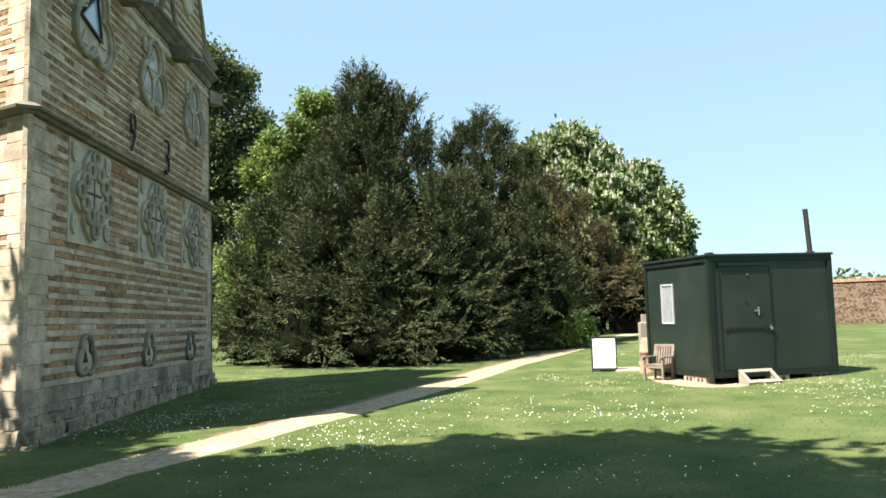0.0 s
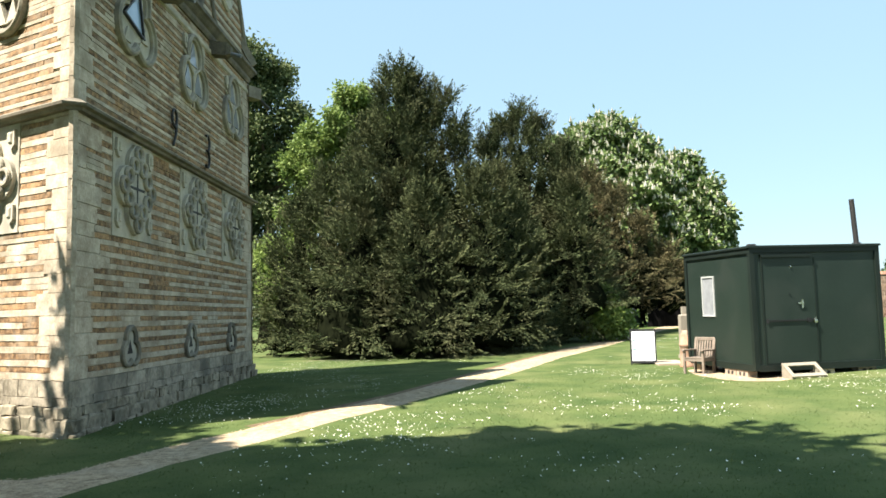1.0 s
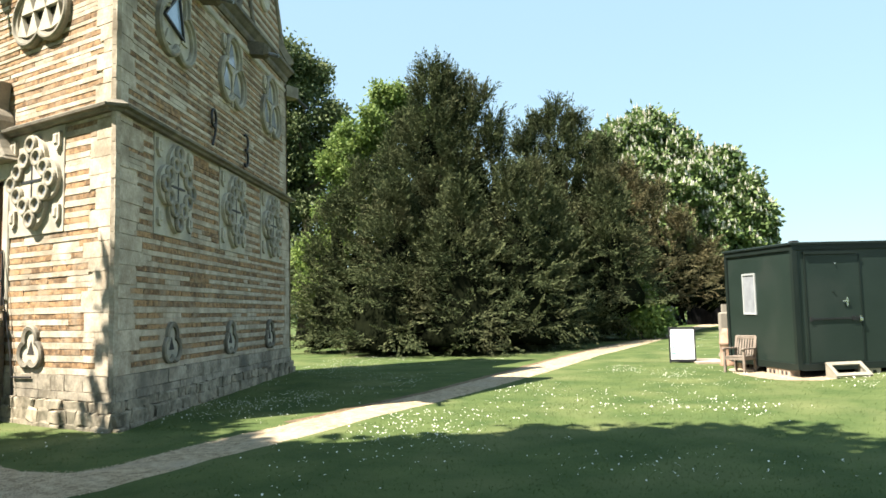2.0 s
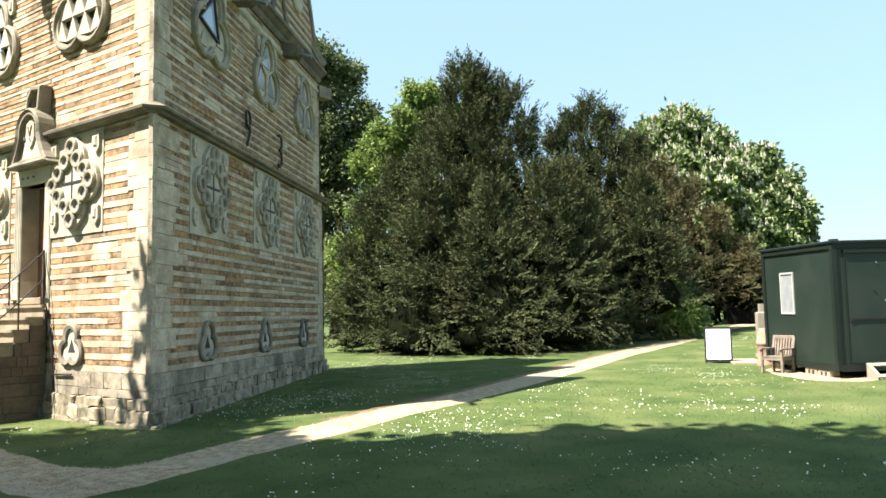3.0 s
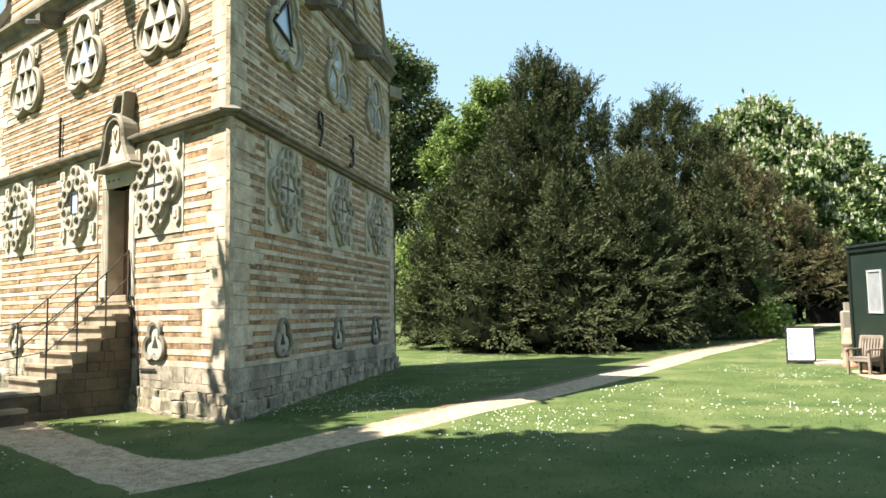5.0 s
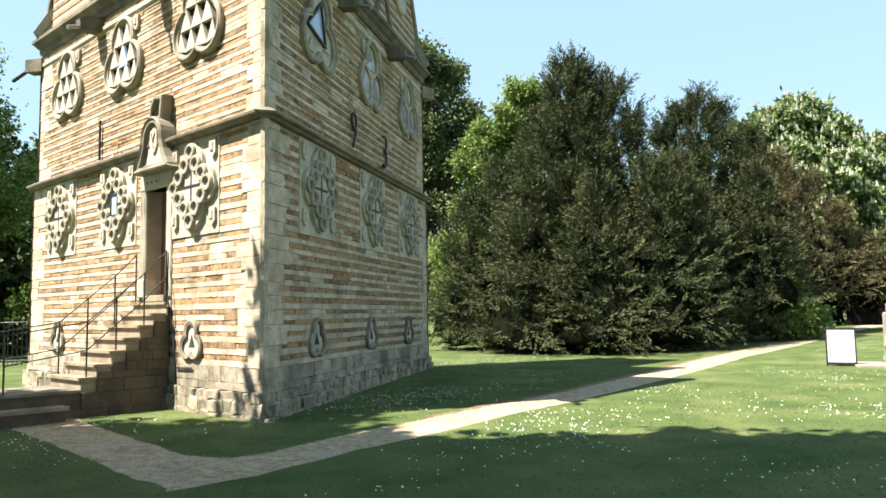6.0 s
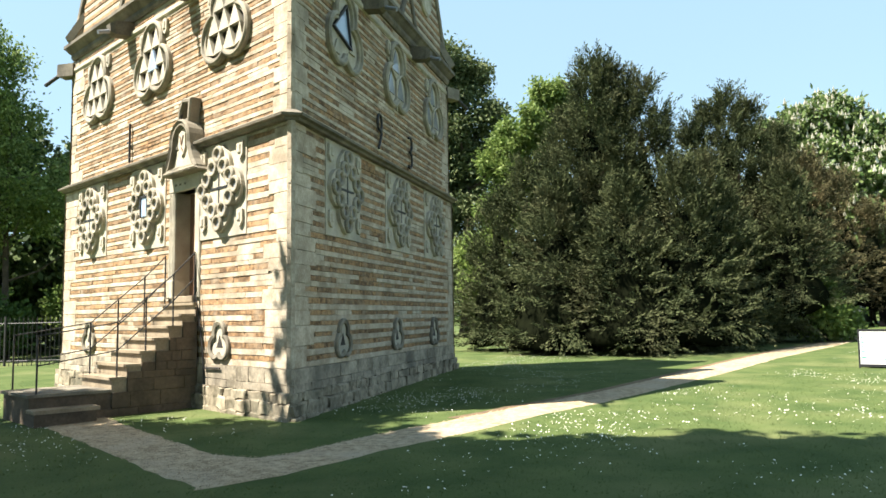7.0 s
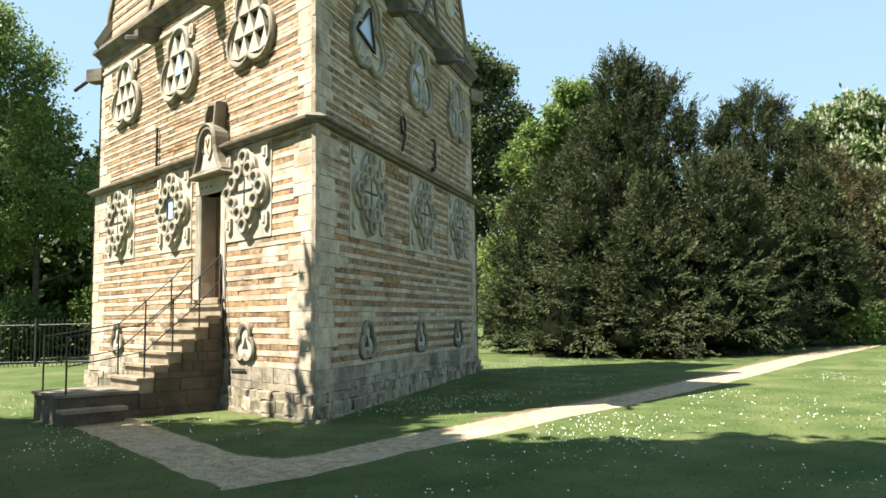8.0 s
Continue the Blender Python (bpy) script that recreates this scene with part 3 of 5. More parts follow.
def doorway():
    m = WALL[2]
    u0, u1, v0, v1 = DOOR
    b = Buf()
    b.box(u0 - 0.24, u0, v0 - 0.02, v1, -0.25, 0.03, None, 0.02)
    b.box(u1, u1 + 0.2, v0 - 0.02, v1, -0.25, 0.03, None, 0.02)
    b.box(u0 - 0.24, u1 + 0.2, v1, v1 + 0.34, -0.25, 0.035, None, 0.02)
    frame_ = part("door_surround", b, CARVED, lodge, "pale dressed stone door surround", m)
    for i, x in enumerate((u0 - 0.06, u0 - 0.13, u0 - 0.19)):
        part("shaft", Buf().tube((x, v0 + 0.35, 0.02), (x, v1 - 0.02, 0.02), 0.025, 8), CARVED, frame_, m=m)
    part("plinth_block", Buf().box(u0 - 0.26, u0 + 0.01, v0 - 0.02, v0 + 0.34, -0.2, 0.06, None, 0.02), CARVED, frame_, m=m)
    for x in (0.02, 0.2, 0.4):
        part("letter_bar", Buf().box(u0 + x, u0 + x + 0.09, v1 + 0.12, v1 + 0.16, 0.03, 0.038), WEATHERED, frame_, m=m)
    d = Buf()
    for i in range(5):
        w = (u1 - u0) / 5
        d.box(u0 + i * w + 0.004, u0 + (i + 1) * w - 0.004, v0 + 0.04, v1, -0.36, -0.3, None, 0.008)
    dr = part("door", d, OAK, lodge, "dark oak plank door set deep in its opening", m)
    part("handle", Buf().lathe([(0.035, 0), (0.045, 0.02), (0.02, 0.05), (0, 0.05)], n=12), IRON, dr, "iron handle", m @ Matrix.Translation((u0 + 0.6, v0 + 1.0, -0.3)))
    part("sill", Buf().box(u0, u1, v0 - 0.1, v0 + 0.02, -0.4, 0.06, None, 0.01), TREAD, lodge, "pale stone door sill", m)
    # bell-shaped niche with its shield, breaking the string course
    c, z = SIDE - 3.42, v1 + 0.34
    outer = [(-0.75, 0.0), (0.75, 0.0), (0.62, 0.14), (0.5, 0.34), (0.42, 0.55)] + [(0.42 * math.cos(a), 0.62 + 0.42 * math.sin(a)) for a in np.linspace(0, math.pi, 13)] + [(-0.42, 0.55), (-0.5, 0.34), (-0.62, 0.14)]
    nb = Buf().sweep([Vector((x, y, 0)) for x, y in outer], [(-0.13, -0.05), (0.06, -0.05), (0.06, 0.24), (0.02, 0.28), (-0.03, 0.25), (-0.07, 0.25), (-0.09, 0.2), (-0.13, 0.18)], closed=True)
    mm = m @ Matrix.Translation((c, z, 0)) @ Matrix.Diagonal((0.84, 0.9, 1, 1))
    ni = part("niche", nb, WEATHERED, lodge, "bell-shaped stone niche over the door", mm)
    part("niche_back", Buf().prism(outer, -0.05, 0.165), CARVED, ni, m=mm)
    part("shield", Buf().prism([(-0.15, 0.8), (-0.16, 0.5), (-0.08, 0.36), (0, 0.32), (0.08, 0.36), (0.16, 0.5), (0.15, 0.8), (0, 0.86)], 0.16, 0.2), CARVED, ni, "pale carved shield", mm)
    part("emblem", Buf().tube((-0.08, 0.75, 0.205), (0.0, 0.55, 0.205), 0.014, 6).tube((0.08, 0.75, 0.205), (0.0, 0.55, 0.205), 0.014, 6).tube((0, 0.5, 0.205), (0.06, 0.42, 0.205), 0.014, 6), OAK, ni, m=mm)
    part("base_slab", Buf().box(-0.82, 0.82, -0.06, 0.03, -0.05, 0.27, None, 0.02), WEATHERED, ni, "weathered projecting slab", mm)
    ring = [Vector((-0.3, 1.06, 0)), Vector((0.2, 1.06, 0)), Vector((0.27, 1.5, 0)), Vector((-0.08, 1.54, 0)), Vector((-0.24, 1.36, 0))]
    part("finial", Buf().sweep(ring, [(-0.07, -0.05), (0.05, -0.05), (0.05, 0.14), (0.02, 0.17), (-0.04, 0.17), (-0.07, 0.13)], closed=True), WEATHERED, ni, "open five-sided stone finial", mm)
    part("iron_hook", Buf().tube((-0.2, 1.35, 0.1), (-0.24, 1.1, 0.14), 0.03, 8).tube((-0.24, 1.1, 0.14), (-0.3, 1.02, 0.18), 0.03, 8), IRON, ni, m=mm)


doorway()


def anchor(k, u, v, strokes, label):
    """A wrought wall tie of bent bar."""
    b = Buf()
    for pts in strokes:
        for p, q in zip(pts, pts[1:]):
            b.tube((*p, 0.05), (*q, 0.05), 0.028, 8)
    return part("wall_tie", b, IRON, lodge, label, WALL[k] @ Matrix.Translation((u, v, -SET)))


def arc(cx, cy, r, a0, a1, n=10, sy=1.0):
    return [(cx + r * math.cos(radians(a)), cy + sy * r * math.sin(radians(a))) for a in np.linspace(a0, a1, n)]


anchor(0, 4.19, 5.41, [arc(0, 0.22, 0.13, 0, 360, 16, 1.35), [(0.13, 0.22), (0.08, -0.1), (-0.06, -0.36)], [(0.0, 0.06), (0.14, -0.02)]], "black wrought iron tie bent like a nine")
anchor(0, 6.3, 5.38, [arc(0, 0.2, 0.15, 130, -80, 10, 1.2), arc(0, -0.18, 0.16, 80, -130, 10, 1.2), [(-0.02, 0.02), (0.16, -0.02)]], "black wrought iron tie bent like a three")
anchor(2, SIDE - 6.32, 5.34, [[(0, 0.44), (0, -0.42)], [(0, 0.0), (-0.1, 0.04)]], "straight black iron wall tie")

conduit = Buf()
CONDUIT = [(3.14, 2.7), (3.09, 1.95), (2.92, 1.4), (2.8, 0.95), (2.68, -0.1)]
for p, q in zip(CONDUIT, CONDUIT[1:]):
    conduit.tube((SIDE - p[0], p[1], 0.04), (SIDE - q[0], q[1], 0.04), 0.014, 6)
conduit.tube((SIDE - 2.72, 0.6, 0.05), (SIDE - 2.15, 0.61, 0.05), 0.016, 6)
part("conduit", conduit, IRON, lodge, "thin dark pipe down the wall beside the steps", WALL[2])

# ---------------------------------------------------------------- steps to the door
A0, A1 = 3.0, 4.42
TOPS = [(0.0, 0.1, 1.79), (0.1, 0.34, 1.58), (0.34, 0.59, 1.37), (0.59, 0.84, 1.16), (0.84, 1.09, 0.94), (1.09, 1.34, 0.72), (1.34, 1.6, 0.51), (1.6, 2.89, 0.31)]
stairs = thing("stone_steps", "flight of worn stone steps up to the lodge door", "steps", WALL[2])


def along(a, out, z):
    return WALL[2] @ Vector((SIDE - a, z, out))


# sunlit fronts and treads get pale stone; the landing's shade is in its colour
for i, (o0, o1, z) in enumerate(TOPS):
    last = i == len(TOPS) - 1
    body = Buf().box(SIDE - A1 + 0.05, SIDE - A0 - 0.04, -0.35, z - 0.048, o0 - 0.02 if i else 0.06, o1 - 0.02)
    part("step", body, SHADEDSTEP if last else TREAD, stairs, "rough stone landing with shade in its dark colour" if last else "worn pale stone step", WALL[2])
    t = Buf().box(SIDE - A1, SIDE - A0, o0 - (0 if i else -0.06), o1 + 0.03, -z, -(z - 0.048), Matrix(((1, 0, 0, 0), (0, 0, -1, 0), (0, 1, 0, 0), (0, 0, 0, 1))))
    part("tread", t, WEATHERED if last else TREAD, stairs, "worn landing slab with shade in its dark colour" if last else "pale worn stone tread", WALL[2])
part("lower_tread", Buf().box(SIDE - A0 - 0.03, SIDE - A0 + 0.34, 0.03, 0.09, 1.9, 2.92, None, 0.01), TREAD, stairs, "worn lower tread", WALL[2])
part("lower_step", Buf().box(SIDE - A0 - 0.04, SIDE - A0 + 0.32, -0.35, 0.03, 1.95, 2.9, None, 0.0), SHADEDSTEP, stairs, "low stone step", WALL[2])
srng = np.random.default_rng(31)
z = -0.3
while z < 1.64:
    h = min(srng.uniform(0.11, 0.3), 1.71 - z)
    reach = max([o1 for o0, o1, top in TOPS if top - 0.07 >= z + h - 0.01] or [0.2])
    o = 0.04
    while o < reach - 0.05:
        n = srng.uniform(0.16, 0.75)
        e = min(o + n, reach - 0.02)
        part("side_stone", Buf().box(o + 0.002, e - 0.002, z + 0.002, z + h - 0.002, 0.0, 0.035 + srng.uniform(0, 0.008), Matrix(((0, 0, 1, SIDE - A0 - 0.04), (0, 1, 0, 0), (1, 0, 0, 0), (0, 0, 0, 1))), 0.005), SHADEDSTEP, stairs, m=WALL[2])
        o = e
    z += h
rail = thing("stair_railing", "thin black iron handrail on square posts up the steps", "railing", WALL[2])
for a in (A0 + 0.1, A1 - 0.1):
    tops, mids = [], []
    for o, z in ((0.06, 1.79), (0.47, 1.37), (0.97, 0.94), (1.47, 0.51), (2.75, 0.31)):
        p = along(a, o, z)
        part("post", Buf().tube(p, p + Vector((0, 0, 0.95)), 0.016, 6), IRON, rail)
        tops.append(p + Vector((0, 0, 0.93)))
        mids.append(p + Vector((0, 0, 0.45)))
    for line in (tops, mids):
        b = Buf()
        for p, q in zip(line, line[1:]):
            b.tube(p, q, 0.011, 6)
        part("rail", b, IRON, rail)

# ---------------------------------------------------------------- site cabin and what stands by it
HUT = pose(11.87, 5.3, 0.01, 0.8, -0.6, 11.0)  # out of level with the slope
HW, HD, HB, HT = 3.1, 2.9, 0.24, 2.82


def cabin():
    hut = thing("site_cabin", "dark green steel site cabin on blocks", "cabin", HUT)
    t, y0, y1 = 0.06, 1.6, 2.1
    low, high = HB, HT - 0.08
    sheets = [(0.04, HW - 0.04, 0.04, 0.04 + t, low, high), (0.04, HW - 0.04, HD - 0.04 - t, HD - 0.04, low, high), (HW - 0.04 - t, HW - 0.04, 0.1, HD - 0.1, low, high),
              (0.04, 0.04 + t, 0.1, y0, low, high), (0.04, 0.04 + t, y1, HD - 0.1, low, high), (0.04, 0.04 + t, y0, y1, low, 1.32), (0.04, 0.04 + t, y0, y1, 2.22, high)]
    for q in sheets:
        part("wall_sheet", Buf().box(*q), HUTGREEN, hut, "smooth dark green steel sheet", HUT)
    part("floor", Buf().box(0.02, HW - 0.02, 0.02, HD - 0.02, HB - 0.06, HB), HUTEDGE, hut, m=HUT)
    part("roof", Buf().box(-0.03, HW + 0.03, -0.03, HD + 0.03, HT - 0.05, HT, None, 0.015).box(0.0, HW, 0.0, HD, HT - 0.16, HT - 0.05), HUTEDGE, hut, "flat dark roof with a rim", HUT)
    for x in (0, HW - 0.1):
        for y in (0, HD - 0.1):
            part("corner_post", Buf().box(x, x + 0.1, y, y + 0.1, HB - 0.06, HT - 0.16, None, 0.0), HUTEDGE, hut, m=HUT)
    for a in (0.0, HD - 0.05):
        part("rail", Buf().box(0.1, HW - 0.1, a, a + 0.05, HB - 0.08, HB + 0.06), HUTEDGE, hut, m=HUT)
    for x in (0.0, HW - 0.05):
        part("rail", Buf().box(x, x + 0.05, 0.1, HD - 0.1, HB - 0.08, HB + 0.06), HUTEDGE, hut, m=HUT)
    door = part("door", Buf().box(0.3, 1.5, 0.025, 0.05, HB + 0.08, HT - 0.28), HUTGREEN, hut, "flush dark green door", HUT)
    part("drip_rail", Buf().box(0.26, 1.47, -0.02, 0.03, HT - 0.26, HT - 0.2), HUTEDGE, door, m=HUT)
    for x in (0.27, 1.5):
        part("door_trim", Buf().box(x, x + 0.02, 0.015, 0.05, HB + 0.05, HT - 0.28), HUTEDGE, door, m=HUT)
    part("security_bar", Buf().box(0.34, 1.44, 0.002, 0.026, 1.195, 1.23).box(0.33, 0.39, -0.004, 0.026, 1.17, 1.255).box(1.28, 1.38, -0.004, 0.026, 1.17, 1.255), BOARDBLACK, door, "flat steel locking bar", HUT)
    part("handle", Buf().box(1.17, 1.21, 0.012, 0.03, 1.47, 1.65).box(1.07, 1.21, -0.012, 0.012, 1.56, 1.59), CHROME, door, "bright lever handle", HUT)
    part("padlock", Buf().box(1.43, 1.5, -0.018, 0.012, 1.15, 1.22, None, 0.01).tube((1.45, 0.0, 1.21), (1.45, 0.0, 1.26), 0.008, 6).tube((1.48, 0.0, 1.21), (1.48, 0.0, 1.26), 0.008, 6), CHROME, door, "steel padlock", HUT)
    part("spyhole", Buf().tube((0.9, 0.005, 1.77), (0.9, 0.03, 1.77), 0.02, 8), HUTEDGE, door, m=HUT)
    part("stud", Buf().tube((0.95, 0.0, 2.36), (0.95, 0.03, 2.36), 0.018, 8), CHROME, door, m=HUT)
    win = part("window", Buf().box(0.015, 0.08, y0 - 0.03, y1 + 0.03, 1.3, 1.34).box(0.015, 0.08, y0 - 0.03, y1 + 0.03, 2.2, 2.24).box(0.015, 0.08, y0 - 0.03, y0 + 0.01, 1.34, 2.2).box(0.015, 0.08, y1 - 0.01, y1 + 0.03, 1.34, 2.2), WHITEPVC, hut, "white framed window", HUT)
    part("pane", Buf().box(0.035, 0.045, y0, y1, 1.3, 2.24), PALEGLASS, win, "glass pane", HUT)
    cb = Buf()
    for i in range(12):
        yy = y0 + i * (y1 - y0) / 12
        cb.box(0.13 + 0.015 * (i % 2), 0.15 + 0.015 * (i % 2), yy, yy + (y1 - y0) / 12, 1.25, 2.26)
    part("blind", cb, CURTAIN, win, "pleated white blind", HUT)
    part("flue", Buf().tube((2.84, 0.35, HT - 0.02), (2.78, 0.35, HT + 1.02), 0.055, 14).tube((2.84, 0.35, HT), (2.84, 0.35, HT + 0.05), 0.09, 14), IRON, hut, "black steel flue pipe", HUT)
    part("vent_cap", Buf().box(0.06, 0.2, 0.05, 0.2, HT, HT + 0.04, None, 0.01), IRON, hut, m=HUT)
    for x, y, a in ((0.02, 0.35, 1), (0.02, 0.82, 1), (1.42, 0.03, 0), (HW - 0.6, 0.12, 0), (0.1, HD - 0.4, 0), (HW - 0.5, HD - 0.4, 0)):
        blk = thing("concrete_block", "pale concrete block under the cabin", "block", HUT @ Matrix.Translation((x, y, 0)), "blocks under the cabin")
        w, d = (0.44, 0.22) if not a else (0.22, 0.44)
        part("block_body", Buf().box(0, w, 0, d, -0.05, HB - 0.08, None, 0.008), CONCRETE, blk, m=HUT @ Matrix.Translation((x, y, 0)))
        for q in (0.3, 0.65):
            # dark insets paint the shade of the block's hollow cells
            h = Buf().box(w * q - 0.03, w * q + 0.05, -0.002, 0.03, 0.04, 0.12) if not a else Buf().box(-0.002, 0.03, d * q - 0.03, d * q + 0.05, 0.04, 0.12)
            part("cell", h, HOLESHADE, blk, m=HUT @ Matrix.Translation((x, y, 0)))


cabin()


def wooden_step():
    m = HUT @ Matrix.Translation((0.52, -0.1, 0.02)) @ Matrix.Scale(0.92, 4)
    s = thing("wooden_step", "pale timber doorstep frame leaning before the cabin", "step", m)
    tilt = m @ Matrix.Translation((0, -0.02, 0.34)) @ Matrix.Rotation(radians(34), 4, "X") @ Matrix.Diagonal((1, -1, 1, 1))
    for y in (0.0, 0.38):
        part("rail_board", Buf().box(0.0, 0.86, y, y + 0.1, -0.035, 0.0), PINE, s, m=tilt)
    for x in (0.0, 0.77):
        part("side_board", Buf().box(x, x + 0.09, 0.1, 0.38, -0.035, 0.0), PINE, s, m=tilt)
    for x in (0.01, 0.8):
        part("stringer", Buf().prism([(0.0, 0.0), (-0.38, 0.0), (-0.38, 0.05), (-0.02, 0.29), (0.0, 0.29)], x, x + 0.05, Matrix(((0, 0, 1, 0), (1, 0, 0, 0), (0, 1, 0, 0), (0, 0, 0, 1)))), PINE, s, m=m)


wooden_step()


def armchair():
    m = Matrix.Translation((11.2, 6.95, rise(11.2, 6.95))) @ Matrix.Rotation(radians(-50), 4, "Z") @ Matrix.Scale(0.84, 4)
    c = thing("garden_armchair", "weathered slatted teak garden armchair beside the cabin", "chair", m)
    for x in (-0.29, 0.29):
        part("leg", Buf().box(x - 0.03, x + 0.03, -0.28, -0.22, 0, 0.62), TEAK, c, m=m)
        part("leg", Buf().box(x - 0.03, x + 0.03, 0.22, 0.28, 0, 0.45), TEAK, c, m=m)
        part("back_post", Buf().add([(x - 0.03, 0.22, 0.44), (x + 0.03, 0.22, 0.44), (x + 0.03, 0.28, 0.44), (x - 0.03, 0.28, 0.44), (x - 0.03, 0.34, 0.95), (x + 0.03, 0.34, 0.95), (x + 0.03, 0.4, 0.95), (x - 0.03, 0.4, 0.95)], [(3, 2, 1, 0), (4, 5, 6, 7), (0, 1, 5, 4), (1, 2, 6, 5), (2, 3, 7, 6), (3, 0, 4, 7)]), TEAK, c, m=m)
        part("armrest", Buf().box(x - 0.045, x + 0.045, -0.32, 0.3, 0.62, 0.66, None, 0.008), TEAK, c, m=m)
        part("side_rail", Buf().box(x - 0.02, x + 0.02, -0.22, 0.22, 0.34, 0.42), TEAK, c, m=m)
    for i in range(5):
        part("seat_slat", Buf().box(-0.27, 0.27, -0.28 + i * 0.105, -0.19 + i * 0.105, 0.42, 0.445), TEAK, c, m=m)
    for i in range(7):
        x = -0.24 + i * 0.08
        part("back_slat", Buf().add([(x - 0.025, 0.25, 0.46), (x + 0.025, 0.25, 0.46), (x + 0.025, 0.27, 0.46), (x - 0.025, 0.27, 0.46), (x - 0.025, 0.35, 0.9), (x + 0.025, 0.35, 0.9), (x + 0.025, 0.37, 0.9), (x - 0.025, 0.37, 0.9)], [(3, 2, 1, 0), (4, 5, 6, 7), (0, 1, 5, 4), (1, 2, 6, 5), (2, 3, 7, 6), (3, 0, 4, 7)]), TEAK, c, m=m)
    part("top_rail", Buf().box(-0.32, 0.32, 0.34, 0.4, 0.89, 0.98, None, 0.01), TEAK, c, m=m)
    part("front_rail", Buf().box(-0.27, 0.27, -0.27, -0.23, 0.34, 0.42), TEAK, c, m=m)


armchair()


def chimney_pot(x, y, h, r, material, label, square=False):
    m = Matrix.Translation((x, y, rise(x, y)))
    p = thing("chimney_pot", label, "chimney pot", m, "old chimney pots beside the cabin")
    if square:
        b = Buf().box(-r, r, -r, r, 0, h * 0.86, None, 0.03).box(-r * 1.2, r * 1.2, -r * 1.2, r * 1.2, h * 0.1, h * 0.16).box(-r * 0.5, r * 0.5, -r * 0.5, r * 0.5, h * 0.86, h)
        part("pot_body", b, material, p, m=m)
    else:
        b = Buf().lathe([(r * 1.1, 0), (r * 1.15, h * 0.06), (r, h * 0.1), (r * 0.98, h * 0.55), (r * 1.12, h * 0.58), (r * 1.12, h * 0.63), (r * 0.95, h * 0.66), (r * 0.9, h * 0.86), (r * 0.62, h * 0.95), (r * 0.6, h), (r * 0.5, h), (r * 0.5, h * 0.8), (0, h * 0.8)], n=24)
        part("pot_body", b, material, p, m=m, smooth=True)


chimney_pot(11.48, 8.8, 0.92, 0.18, TERRACOTTA, "round terracotta chimney pot standing on the grass")
chimney_pot(11.72, 9.75, 1.52, 0.13, BUFFCLAY, "tall square buff clay chimney pot", True)
tagged(part("paving_slab", Buf().box(10.9, 11.75, 9.4, 10.8, -0.02, 0.125, None, 0.01), CONCRETE), "pale paving slab set in the lawn", "slab")


def earth_patch():
    """Trodden bare soil round the cabin's corner."""
    b, n = Buf(), 40
    b.v.append((11.95, 6.6, rise(11.95, 6.6) + 0.012))
    for i in range(n):
        a = 2 * math.pi * i / n
        r = 1 + 0.12 * noise.noise((math.cos(a) * 2, math.sin(a) * 2, 3))
        px, py = 11.95 + 0.95 * r * math.cos(a), 6.6 + 1.8 * r * math.sin(a)
        b.v.append((px, py, rise(px, py) + 0.006))
    b.f = [(0, 1 + i, 1 + (i + 1) % n) for i in range(n)]
    tagged(part("bare_ground", b, DRYEARTH), "bare trodden soil round the cabin corner", "soil", kind="structure")


earth_patch()


def a_board():
    m = Matrix.Translation((10.65, 10.0, rise(10.65, 10.0))) @ Matrix.Rotation(radians(-12), 4, "Z")
    s = thing("notice_board", "black framed A-board with a white printed notice", "sign", m)
    tilt = m @ Matrix.Translation((0, -0.16, 0)) @ Matrix.Rotation(radians(-9), 4, "X")
    back = m @ Matrix.Translation((0, 0.26, 0)) @ Matrix.Rotation(radians(9), 4, "X")
    part("front_frame", Buf().box(-0.34, -0.3, 0, 0.035, 0.0, 0.95).box(0.3, 0.34, 0, 0.035, 0.0, 0.95).box(-0.3, 0.3, 0, 0.035, 0.9, 0.95).box(-0.3, 0.3, 0, 0.035, 0.04, 0.1), BOARDBLACK, s, m=tilt)
    part("back_frame", Buf().box(-0.34, 0.34, -0.035, 0, 0.0, 0.95), BOARDBLACK, s, m=back)
    n = part("notice", Buf().box(-0.3, 0.3, 0.008, 0.02, 0.1, 0.9), BOARDWHITE, s, "white printed notice", tilt)
    for z, w in ((0.74, 0.05), (0.62, 0.08), (0.5, 0.05), (0.38, 0.1), (0.24, 0.12)):
        part("print_bar", Buf().box(-0.28, -0.28 + w, 0.002, 0.009, z, z + 0.04), INK, n, m=tilt)
    for x, z, w in ((0.0, 0.24, 0.08), (0.12, 0.25, 0.06), (-0.12, 0.23, 0.05), (0.2, 0.2, 0.06)):
        part("print_bar", Buf().box(x, x + w, 0.002, 0.009, z, z + 0.03), INK, n, m=tilt)


a_board()


